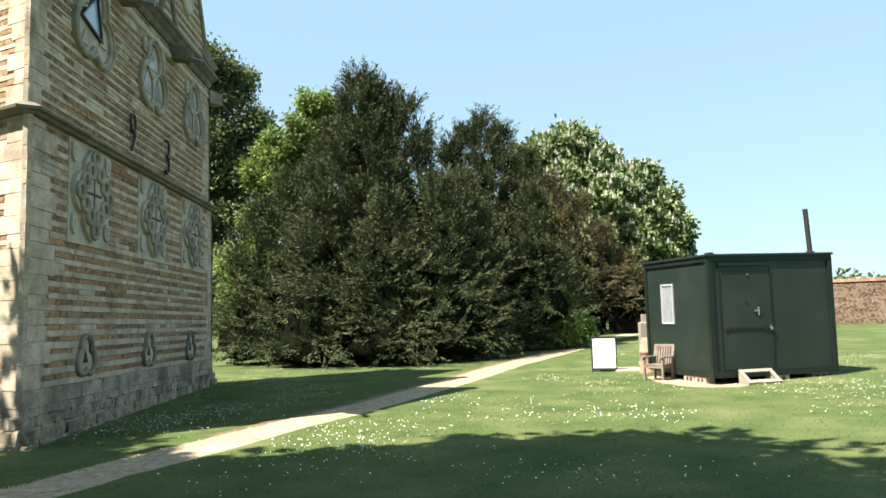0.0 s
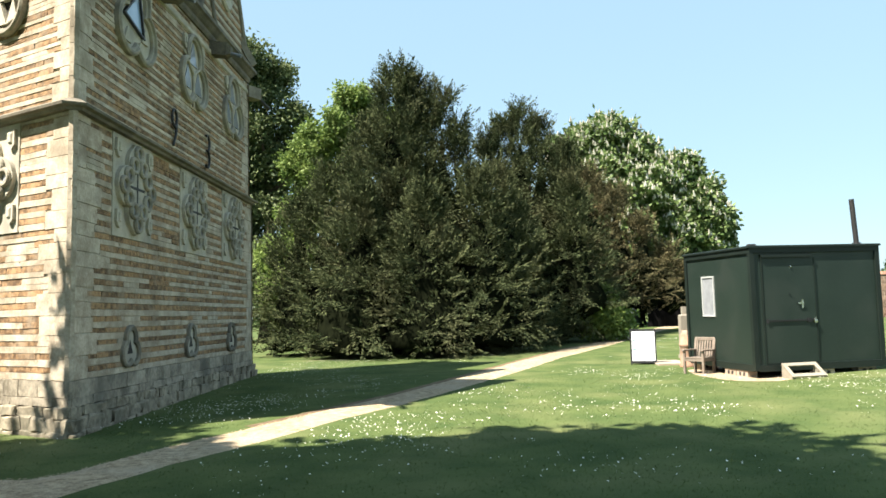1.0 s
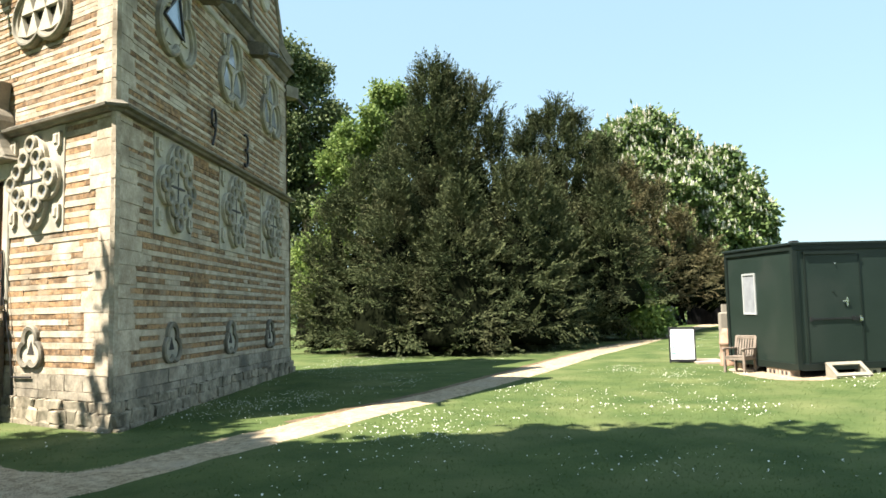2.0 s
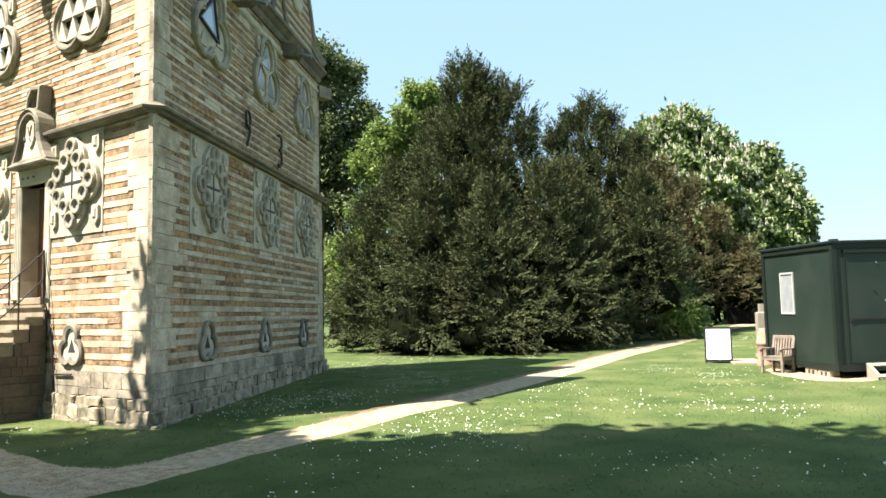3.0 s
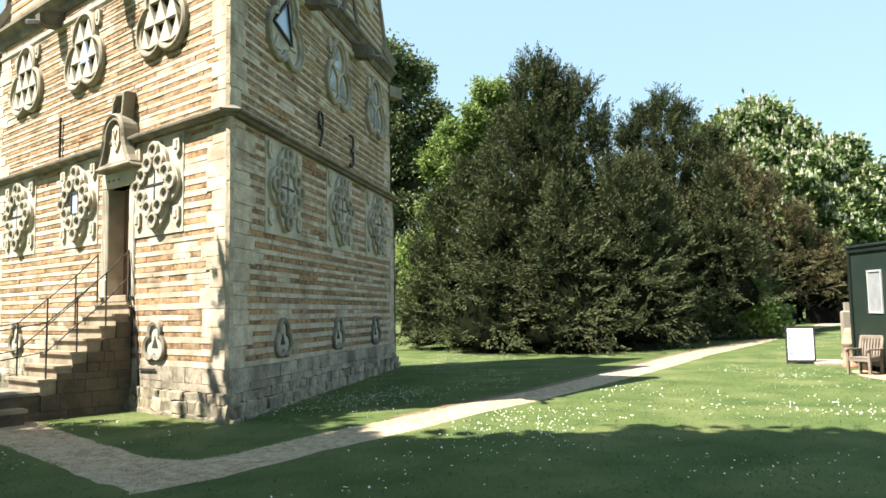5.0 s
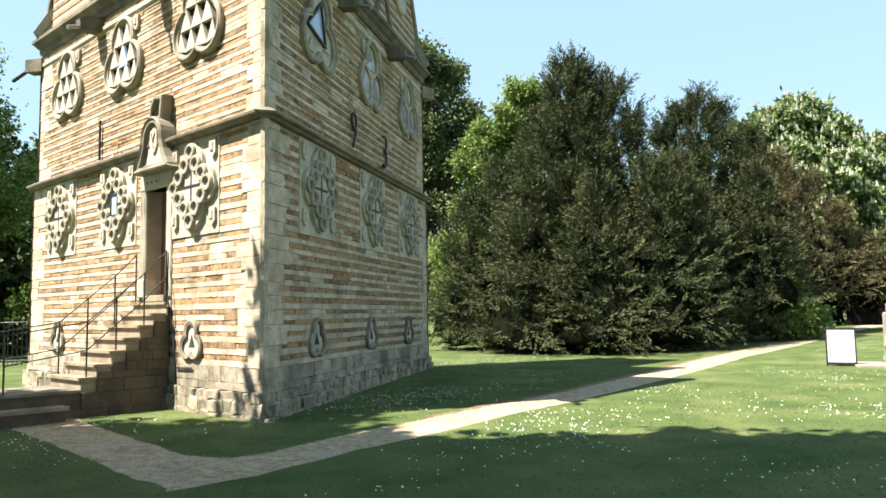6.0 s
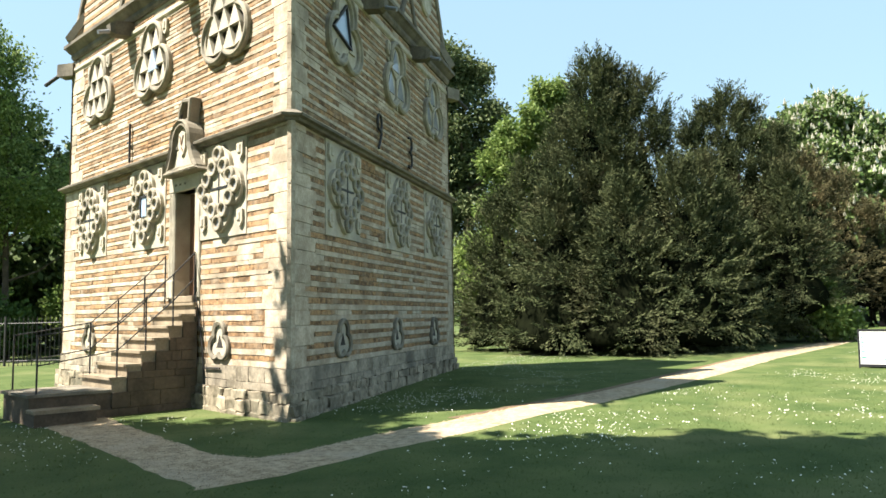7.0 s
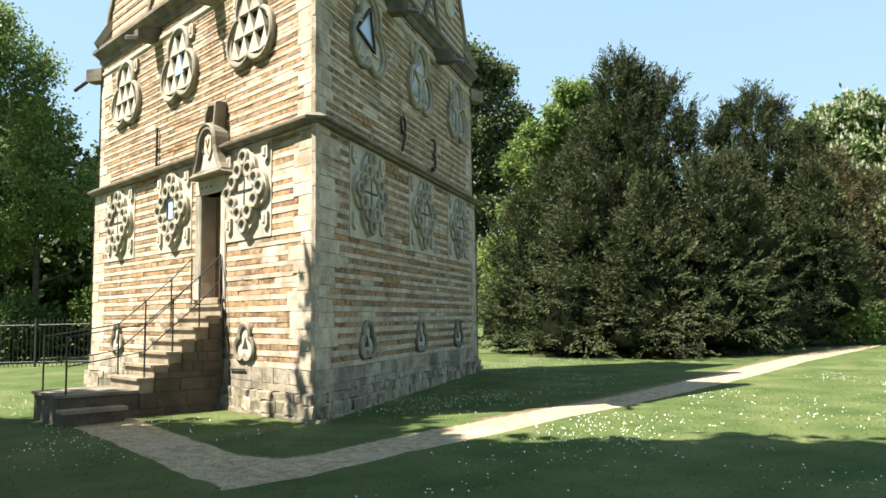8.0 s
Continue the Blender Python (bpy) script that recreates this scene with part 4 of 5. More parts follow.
# ---------------------------------------------------------------- trees
def leaf_cloud(rng, pts, dirs, count, spread, length, width, droop=0.0, wander=0.55):
    """Around each point, pointed leaf blades fanned about its direction. Returns vertices and quads as arrays."""
    n = len(pts)
    P = np.repeat(pts, count, axis=0)
    Dd = np.repeat(dirs, count, axis=0)
    k = n * count
    P = P + rng.normal(0, spread, (k, 3))
    d = Dd + rng.normal(0, wander, (k, 3))
    d[:, 2] -= droop
    d /= np.linalg.norm(d, axis=1, keepdims=True) + 1e-9
    s = np.cross(d, rng.normal(0, 1, (k, 3)))
    s /= np.linalg.norm(s, axis=1, keepdims=True) + 1e-9
    L = length * rng.uniform(0.6, 1.3, (k, 1))
    W = width * rng.uniform(0.7, 1.3, (k, 1))
    v = np.stack([P, P + d * L * 0.5 + s * W, P + d * L, P + d * L * 0.5 - s * W], axis=1).reshape(-1, 3)
    return v, np.arange(4 * k).reshape(-1, 4)


def cloud_mesh(name, v, f, material):
    me = bpy.data.meshes.new(name)
    me.vertices.add(len(v))
    me.vertices.foreach_set("co", v.astype(np.float32).ravel())
    me.loops.add(f.size)
    me.loops.foreach_set("vertex_index", f.astype(np.int32).ravel())
    me.polygons.add(len(f))
    me.polygons.foreach_set("loop_start", np.arange(0, f.size, f.shape[1], dtype=np.int32))
    me.materials.append(material)
    me.update(calc_edges=True)
    return me


def limbs(base, top, r, rng, n=7, reach=3.0, low=0.25):
    b = Buf()
    base, top = Vector(base), Vector(top)
    mid = base.lerp(top, 0.45) + Vector((rng.uniform(-0.3, 0.3), rng.uniform(-0.3, 0.3), 0))
    b.tube(base - Vector((0, 0, 0.1)), base + (mid - base) * 0.15, r * 1.35, 10, r)
    b.tube(base + (mid - base) * 0.15, mid, r, 10, r * 0.7)
    b.tube(mid, top, r * 0.7, 8, r * 0.15)
    for i in range(n):
        s = base.lerp(top, low + (0.85 - low) * i / n)
        a = i * 2.4 + rng.uniform(0, 1)
        e = s + Vector((math.cos(a) * reach, math.sin(a) * reach, reach * rng.uniform(0.3, 0.8))) * (1.1 - 0.6 * i / n)
        k = s.lerp(e, 0.5) + Vector((0, 0, -0.1 * reach))
        b.tube(s, k, r * 0.4, 6, r * 0.26).tube(k, e, r * 0.26, 6, r * 0.06)
    return b


def yew(x, y, h, leaders, seed, material, label, density=26):
    """An old yew: leaders with tiers of boughs that rise outwards and droop at their tips, each set with flat fans of needle sprigs. leaders: (dx, dy, radius, top, foot)."""
    rng = np.random.default_rng(seed)
    g = Matrix.Translation((0, 0, rise(x, y)))
    t = thing("yew_tree", label, "tree", Matrix.Translation((x, y, rise(x, y))))
    part("trunk", limbs((x, y, 0), (x, y, h * 0.7), 0.5, rng, 8, h * 0.18), BARK, t, m=g)
    V, F, n0 = [], [], 0
    core = Buf()
    up = np.array([0, 0, 1.0])
    for lx, ly, lr, lh, lz in leaders:
        k = int(density * lr * (lh - lz) / 4)
        s = np.concatenate([rng.uniform(0, 1, k) ** 1.05, rng.uniform(0, 0.1, int(2 * lr)), rng.uniform(0.86, 1.0, int(4 * lr))])
        k = len(s)
        a = rng.uniform(-2.1, 2.1, k) - math.pi / 2  # fuller on the open, southern side
        u, w0 = a * lr, s * (lh - lz)
        lump = np.sin(2.3 * u + 1.7 * np.sin(1.1 * w0 + seed)) * np.sin(2.6 * w0 + 1.3 * np.sin(0.9 * u + lx)) + 0.5 * np.sin(4.7 * u - 3.1 * w0 + ly)
        reach = lr * (1 - s) ** 0.95 * np.minimum(1, 0.62 + 2.4 * s) * (0.82 + 0.24 * lump) * rng.uniform(0.72, 1.16, k) + 0.05
        high = np.clip((s - 0.45) / 0.4, 0, 1)  # towards the crown the sprays narrow into upright plumes
        out = np.stack([np.cos(a), np.sin(a), np.zeros(k)], 1)
        side = np.stack([-np.sin(a), np.cos(a), np.zeros(k)], 1)
        foot = np.stack([np.full(k, x + lx), np.full(k, y + ly), lz + s * (lh - lz) * 0.96 - 0.35 * reach], 1)
        lift = (0.55 + 0.5 * s) * reach
        for q in (0.64, 0.8, 0.92, 1.02):
            at = foot + out * (reach * q)[:, None] + up * (lift * (q - 0.36 * q ** 3))[:, None] + rng.normal(0, 0.08, (k, 3)) + side * (rng.normal(0, 0.22, k) * (1 - 0.7 * high))[:, None]
            # the way of each fan: outwards and up, more upright towards the crown's top, hanging on the skirts
            tip_up = np.where(s < 0.12, rng.uniform(-0.5, 0.6, k), rng.uniform(-0.1, 1.15, k)) * (1 - high) + rng.uniform(1.0, 3.2, k) * high
            way = out * rng.uniform(0.45, 1.0, (k, 1)) + side * rng.normal(0, 0.55, (k, 1)) + up * tip_up[:, None]
            way /= np.linalg.norm(way, axis=1, keepdims=True)
            span = rng.uniform(0.42, 0.9, k) * (1 + 0.5 * high * rng.uniform(0.0, 1.3, k))
            flat = np.cross(way, up + rng.normal(0, 0.35, (k, 3)))
            flat /= np.linalg.norm(flat, axis=1, keepdims=True) + 1e-9
            m = 36
            p = np.tile(np.linspace(0.02, 1, m), k)
            W, S, L = np.repeat(way, m, axis=0), np.repeat(flat, m, axis=0), np.repeat(span, m)
            hand = np.tile(np.where(np.arange(m) % 2, 1.0, -1.0), k) * rng.uniform(0.1, 1.0, k * m)
            width = np.repeat(0.31 - 0.17 * high, m) * (1 - p) ** 0.7 * np.minimum(1, 0.35 + 3 * p)
            root = np.repeat(at, m, axis=0) + W * (L * p)[:, None] + S * (hand * width * L)[:, None] - up * (0.16 * L * p ** 2 + 0.3 * np.abs(hand) * width * L)[:, None] + rng.normal(0, 0.02, (k * m, 3))
            d = W * 0.9 + S * (0.75 * hand)[:, None] - up * 0.25 + rng.normal(0, 0.16, (k * m, 3))
            root[:, 2] = np.maximum(root[:, 2], 0.06)
            v, f = leaf_cloud(rng, root, d, 1, 0.01, 0.15, 0.019, 0.0, 0.1)
            V.append(v)
            F.append(f + n0)
            n0 += len(v)
        # near-black core stands in for the shade deep inside the crown
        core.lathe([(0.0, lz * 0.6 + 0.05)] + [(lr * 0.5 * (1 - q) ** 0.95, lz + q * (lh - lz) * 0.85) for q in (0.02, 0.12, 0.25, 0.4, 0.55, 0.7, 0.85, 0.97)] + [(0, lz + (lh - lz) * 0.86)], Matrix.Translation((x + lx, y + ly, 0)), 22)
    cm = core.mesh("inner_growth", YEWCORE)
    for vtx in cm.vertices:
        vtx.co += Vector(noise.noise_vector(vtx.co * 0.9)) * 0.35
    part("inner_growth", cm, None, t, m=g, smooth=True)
    part("foliage", cloud_mesh("foliage", np.concatenate(V), np.concatenate(F), material), None, t, "layered upswept needle sprays", g)


def broadleaf(x, y, h, clumps, seed, material, label, leaf=0.16, per=900, trunk=0.35, reach=3.0, blossoms=0, low=0.25, loose=0.16, name="tree"):
    """A trunk with limbs and a crown of many leaf clumps with gaps between. clumps: (dx, dy, z, radius)."""
    rng = np.random.default_rng(seed)
    g = Matrix.Translation((0, 0, rise(x, y)))
    t = thing(name, label, "tree", Matrix.Translation((x, y, rise(x, y))))
    part("trunk", limbs((x, y, 0), (x, y, h * 0.85), trunk, rng, 9, reach, low), BARK, t, m=g)
    V, F, n0 = [], [], 0
    tips = []
    for dx, dy, z, r in clumps:
        k = int(per * r * r / 4)
        d = rng.normal(0, 1, (k, 3))
        d /= np.linalg.norm(d, axis=1, keepdims=True)
        lump = 1 + 0.22 * np.sin(d[:, 0] * 5 + seed) * np.sin(d[:, 1] * 6) + 0.18 * np.sin(d[:, 2] * 9 + d[:, 0] * 4) + rng.normal(0, 0.06, k)
        pts = np.array([x + dx, y + dy, z]) + d * (r * lump * rng.uniform(0.6, 1.02, k) ** 0.6)[:, None] * np.array([1, 1, 0.85])
        v, f = leaf_cloud(rng, pts, d * 0.5 + np.array([0, 0, -0.15]), 7, loose, leaf * 1.7, leaf * 0.5)
        V.append(v)
        F.append(f + n0)
        n0 += len(v)
        tips.append((pts + d * 0.18)[(d[:, 2] > -0.3) & (np.linalg.norm(pts - np.array([x + dx, y + dy, z]), axis=1) > 0.86 * r)])
    part("crown", cloud_mesh("crown", np.concatenate(V), np.concatenate(F), material), None, t, "leafy crown", g)
    if blossoms:
        tips = np.concatenate(tips)
        sel = tips[rng.choice(len(tips), blossoms, replace=False)]
        b = Buf()
        for p in sel:
            s = rng.uniform(0.6, 1.15)
            b.add([(0.11 * s, 0, 0), (-0.055 * s, 0.1 * s, 0), (-0.055 * s, -0.1 * s, 0), (0, 0, 0.36 * s), (0, 0, -0.06)], [(0, 1, 3), (1, 2, 3), (2, 0, 3), (1, 0, 4), (2, 1, 4), (0, 2, 4)], Matrix.Translation(p))
        part("blossom", b.mesh("blossom", BLOSSOM), None, t, "upright white blossom candles", g)


def spread_clumps(rng, n, rx, ry, z0, z1, r0, r1):
    """Clumps strewn through a rounded crown."""
    out = []
    while len(out) < n:
        px, py, pz = rng.uniform(-1, 1, 3)
        if px * px + py * py + pz * pz < 1 and px * px + py * py + pz * pz > 0.15:
            out.append((px * rx, py * ry, (z0 + z1) / 2 + pz * (z1 - z0) / 2, rng.uniform(r0, r1)))
    return out


RNG = np.random.default_rng(5)
yew(3.6, 18.6, 11.0, [(-0.2, 0, 4.0, 11.1, 0.2), (0.4, 0.2, 2.9, 10.9, 0.4), (1.05, 0.3, 2.3, 10.6, 0.6), (1.75, 0, 1.8, 10.2, 0.3), (2.3, 0.2, 1.6, 9.2, 0.3), (-1.3, 0.2, 3.0, 9.0, 0.2), (-2.9, 0.3, 2.6, 7.1, 0.2), (-4.1, 0.4, 2.4, 5.9, 0.2),
                     (-1.4, -2.0, 3.3, 6.0, 0.2), (1.0, -2.6, 3.3, 5.6, 0.2), (2.8, -1.6, 3.1, 6.4, 0.2), (3.7, -0.4, 2.4, 6.8, 0.2)], 11, YEW, "broad dark green yew with layered upswept sprays", 24)
yew(9.0, 23.6, 11.0, [(-1.8, 0, 2.0, 9.7, 0.3), (-1.1, 0.2, 2.6, 10.2, 0.3), (-0.3, 0, 3.2, 10.6, 0.3), (0.6, 0.1, 2.6, 10.1, 0.5), (1.6, 0, 2.6, 8.9, 0.6), (-0.9, -2.6, 3.0, 6.0, 0.2), (1.7, -1.4, 2.6, 6.8, 1.3)], 12, YEW, "dark green yew beside the broad one", 24)
yew(12.7, 28.6, 9.6, [(-1.4, 0, 2.9, 9.3, 1.2), (-0.1, 0, 2.9, 8.3, 1.4), (1.2, -0.2, 2.7, 7.3, 1.7), (2.4, -0.4, 2.3, 5.7, 1.7), (3.6, -0.6, 1.8, 4.1, 1.6), (4.4, -0.8, 1.1, 3.1, 1.6), (-2.0, -1.4, 2.9, 6.6, 1.9)], 13, YEWBROWN, "bronzed yew overhanging the path", 24)
broadleaf(17.1, 38.2, 14, [(-3.2, 0, 10.9, 1.9), (-1.5, 0, 11.6, 1.85), (-0.2, 0.2, 10.2, 2.0), (1.2, 0, 8.9, 1.9), (2.9, -0.2, 9.5, 1.35), (3.9, -0.3, 8.0, 1.45), (4.6, -0.6, 6.3, 1.4), (4.6, -0.4, 4.7, 1.4), (2.9, -0.3, 7.2, 1.9), (-2.8, -1, 8.4, 2.4), (0, -1.2, 7.5, 2.5), (2.2, -1.2, 5.4, 2.2), (-0.8, -1.4, 5.4, 2.3), (3.4, -0.8, 3.4, 1.7)], 21, CHESTNUT, "horse chestnut covered in white blossom candles", leaf=0.2, per=1250, trunk=0.4, reach=2.5, blossoms=3600, name="chestnut_tree")
MRNG = np.random.default_rng(44)
MAPLE_LOBES = [(-0.6, 0, 11.0, 1.1), (0.5, 0.1, 12.0, 0.95), (1.3, 0.3, 11.6, 1.1), (-1.3, 0, 9.9, 1.15), (-2.0, 0, 8.6, 0.95), (-1.6, 0.3, 7.6, 1.1), (0.4, 0.5, 10.2, 1.5), (-1.0, 0.4, 8.2, 1.6), (2.3, 0.6, 11.0, 1.2), (-2.1, 0.2, 6.4, 1.1), (-0.3, 0.6, 6.6, 1.4), (-2.4, 0.2, 5.0, 1.3), (-2.6, 0.2, 3.4, 1.3), (-2.7, 0.2, 1.7, 1.2), (-3.6, 0.4, 2.6, 1.1), (-3.4, 0.4, 4.4, 1.0)]
MAPLE_CLUMPS = []
for mx, my, mz, mr in MAPLE_LOBES:
    for i in range(6):
        d = Vector(MRNG.normal(0, 1, 3)).normalized() * mr * MRNG.uniform(0.45, 0.85)
        MAPLE_CLUMPS.append((mx + d.x, my + d.y, mz + 0.9 * d.z, MRNG.uniform(0.32, 0.58)))
broadleaf(0.2, 27.0, 13, MAPLE_CLUMPS, 22, LIME, "bright green maple behind the yew", leaf=0.115, per=2300, trunk=0.3, reach=1.6, name="maple_tree")
ORNG = np.random.default_rng(18)
OAK_CLUMPS = []
for i in range(66):
    oz = ORNG.uniform(1.5, 16.4)
    lim = 1.75 - 0.7 * max(0, oz - 13.6) - (0.7 if 7 < oz < 9.5 or 11.4 < oz < 12.6 else 0)
    OAK_CLUMPS.append((ORNG.uniform(-4.0, lim), ORNG.uniform(-1.5, 1.5), oz, ORNG.uniform(0.6, 1.15)))
broadleaf(-5.0, 32.5, 17, OAK_CLUMPS, 23, OAKLEAF, "tall dark green tree with gaps in its crown", leaf=0.145, per=850, trunk=0.4, reach=2.4, loose=0.25, name="oak_tree")
# beyond the lodge, on the entrance side
ARNG = np.random.default_rng(8)
ASH_CLUMPS = []
for i in range(74):
    az = ARNG.uniform(4.5, 14.2)
    lim = 2.2 - 0.5 * max(0, az - 8.4)
    au, aw = ARNG.uniform(-4.2, lim), ARNG.uniform(-1.4, 1.2)
    ASH_CLUMPS.append((0.714 * au - 0.698 * aw, 0.698 * au + 0.714 * aw, az, ARNG.uniform(0.35, 0.62)))
broadleaf(-19.9, 14.6, 15, ASH_CLUMPS, 24, ASH, "young ash tree with sunlit feathery foliage", leaf=0.1, per=1300, trunk=0.14, reach=2.0, loose=0.3, name="ash_tree")
broadleaf(-20.5, 25.0, 13, spread_clumps(RNG, 26, 5.5, 3.5, 0.5, 11, 1.6, 2.4), 25, DEEP, "dark tree standing behind the railings", leaf=0.23, per=300, trunk=0.35, name="holm_oak_tree")
broadleaf(-25.6, 19, 13, spread_clumps(RNG, 26, 5.3, 3.5, 0.5, 11.4, 1.5, 2.2), 26, DEEP, "dark leafy tree beyond the railings", leaf=0.23, per=300, trunk=0.35, name="lime_tree")
broadleaf(-16.5, 18.5, 3, spread_clumps(RNG, 10, 4.5, 1.5, 0.4, 2.6, 0.8, 1.3), 27, LIME, "sunlit shrubs behind the iron railings", leaf=0.12, per=900, trunk=0.08, reach=0.6, name="shrub")
broadleaf(-22.5, 14.0, 3, spread_clumps(RNG, 10, 3.5, 1.5, 0.4, 2.8, 0.8, 1.3), 28, GREEN, "green shrubs behind the iron railings", leaf=0.12, per=900, trunk=0.08, reach=0.6, name="shrub")
broadleaf(-24, 27.0, 6, spread_clumps(RNG, 26, 10.0, 2.0, 0.3, 6.0, 1.4, 2.2), 31, DEEP, "dense dark laurel thicket behind the trees", leaf=0.18, per=300, trunk=0.12, reach=1.0, name="laurel_thicket")
# under the yews by the path
broadleaf(12.0, 22.6, 2.0, [(0, 0, 0.9, 0.8), (0.8, 0.3, 0.7, 0.6), (-0.8, 0.2, 1.2, 0.9), (-0.2, 0.4, 1.8, 0.7)], 29, LIME, "light green bush under the yews", leaf=0.12, per=1500, trunk=0.06, reach=0.5, name="bush")
# shrub row added as a dark backdrop to the gap beyond the shed
broadleaf(18.5, 44.0, 4, spread_clumps(RNG, 18, 7.0, 1.5, 0.5, 4.5, 1.2, 1.9), 30, DEEP, "row of dark shrubs added to darken the gap behind the shed", leaf=0.15, per=500, trunk=0.1, reach=0.8, name="backdrop_shrubs")
# shade trees standing behind the camera's left shoulder
SHADE = [(-1.1, -8.2, [(-2.4, -1.5, 9, 2.6), (2.6, -1.6, 9, 2.6), (0.2, 0.8, 10.2, 2.6), (-2, 0.9, 10.9, 2.0), (2.3, 1.2, 10.8, 2.4), (0, -2.6, 8.6, 2.6), (0, 0, 12.6, 2.6), (3.6, -0.6, 9.6, 2.0), (-3.4, 0.6, 9.8, 2.2), (0, -4, 9.4, 2.4), (3, -3.6, 9, 2.4), (-3, -4, 9, 2.4), (3.9, -3.8, 10, 2.2)]),
         (-8.9, -7.85, [(-2.4, -1.5, 9, 2.6), (2.6, -1.6, 9, 2.6), (0.2, 0.8, 10, 2.6), (-2, 1.5, 10.6, 2.3), (2.3, 1.2, 11, 2.4), (0, -2.6, 8.6, 2.6), (0, 0, 12.6, 2.6), (3.6, 0.4, 10, 2.2), (-3.4, 0.6, 9.8, 2.2), (4.36, 4.61, 9.8, 0.42), (4.47, 4.58, 10.3, 0.27)])]
for i, (sx, sy, clumps) in enumerate(SHADE):
    broadleaf(sx, sy, 13, clumps, 40 + i, GREEN, "tall leafy tree shading the lawn", leaf=0.24, per=420, trunk=0.4, reach=2.6, low=0.62, name="shade_tree")


def far_woods():
    """A belt of woodland closing the distance all round."""
    rng = np.random.default_rng(77)
    pts, dirs = [], []
    for i in range(760):
        a = rng.uniform(0, 2 * math.pi)
        r = rng.uniform(95, 130)
        top = 3 + 4 * (0.5 + 0.5 * math.sin(a * 9) * math.sin(a * 5 + 1)) + rng.uniform(0, 2)
        if 0.55 < a < 0.95:
            top *= 0.85
        z = rng.uniform(0, top, 24)
        pts.append(np.stack([5 + r * math.cos(a) + rng.normal(0, 1.6, 24), r * math.sin(a) + rng.normal(0, 1.6, 24), z], 1))
        dirs.append(rng.normal(0, 1, (24, 3)))
    v, f = leaf_cloud(rng, np.concatenate(pts), np.concatenate(dirs), 7, 0.9, 0.6, 0.3)
    tagged(part("woodland", cloud_mesh("woodland", v, f, DEEP), None), "distant belt of green woodland", "woodland", kind="stuff")


far_woods()

# ---------------------------------------------------------------- railings, garden wall, shed and car in the distance
def railings():
    a, c = Vector((-24.0, 9.2, rise(-24.0, 9.2))), Vector((-9.5, 13.6, rise(-9.5, 13.6)))
    f = thing("iron_railings", "plain black iron railings before the shrubs", "fence", Matrix.Translation(a))
    n = 96
    bar = Buf().tube((0, 0, 0), (0, 0, 1.62), 0.013, 5).add([(0.02, 0, 1.6), (-0.02, 0, 1.6), (0, 0.02, 1.6), (0, 0, 1.75)], [(0, 1, 3), (1, 2, 3), (2, 0, 3)]).mesh("bar", IRON)
    post = Buf().box(-0.03, 0.03, -0.03, 0.03, 0, 1.75).mesh("post", IRON)
    for i in range(n + 1):
        p = a.lerp(c, i / n)
        part("post" if i % 16 == 0 else "bar", post if i % 16 == 0 else bar, None, f, m=Matrix.Translation(p))
    for z in (0.18, 1.5):
        part("rail", Buf().tube(a + Vector((0, 0, z)), c + Vector((0, 0, z)), 0.02, 6), IRON, f)


railings()


def garden_wall():
    a, c = Vector((30.0, 43.6, 0.5)), Vector((62.0, 25.2, 0.5))
    d = (c - a).normalized()
    m = Matrix((d, (-d.y, d.x, 0), (0, 0, 1))).transposed().to_4x4()
    m.translation = a
    L = (c - a).length
    w = tagged(part("garden_wall", Buf().box(0, L, 0.0, 0.4, -0.6, 3.1), MORTAR, m=m), "old red brick garden wall with tiled coping", "wall", kind="structure")
    REST[w.name] = m.copy()
    rng = np.random.default_rng(3)
    b, row, z = Buf(), 0, 0.0
    while z < 3.05:
        x = -0.2 * (row % 2)
        while x < L:
            n = rng.uniform(0.26, 0.34)
            b.box(max(0, x), min(L, x + n - 0.03), -0.015 - rng.uniform(0, 0.01), 0.0, z, z + 0.085)
            x += n
        z += 0.1
        row += 1
    tagged(part("brickwork", b, BRICK, w, m=m), "weathered red bricks", kind="stuff")
    cp, x = Buf(), 0
    while x < L:
        cp.add([(x, -0.1, 3.1), (x + 0.29, -0.1, 3.1), (x + 0.29, 0.5, 3.1), (x, 0.5, 3.1), (x, 0.2, 3.32), (x + 0.29, 0.2, 3.32)], [(3, 2, 1, 0), (0, 1, 5, 4), (2, 3, 4, 5), (0, 4, 3), (1, 2, 5)])
        x += 0.3
    tagged(part("coping", cp, TILE, w, m=m), "red tile coping", kind="stuff")


garden_wall()


def shed():
    m = Matrix.Translation((18.6, 35.6, rise(18.6, 35.6))) @ Matrix.Rotation(radians(-20), 4, "Z")
    s = thing("timber_shed", "black boarded shed under the trees", "shed", m)
    for i in range(12):
        part("board", Buf().box(-1.5 + i * 0.25, -1.26 + i * 0.25, -0.03, 0.02, 0, 2.3, None, 0.0), SHED, s, m=m)
    part("shed_body", Buf().box(-1.5, 1.5, 0.02, 2.4, 0, 2.3), SHED, s, m=m)
    part("roof", Buf().prism([(-1.7, 2.3), (1.7, 2.3), (0, 3.1)], -2.6, 0.2, Matrix(((1, 0, 0, 0), (0, 0, -1, 0), (0, 1, 0, 0), (0, 0, 0, 1)))), SHED, s, m=m)


shed()


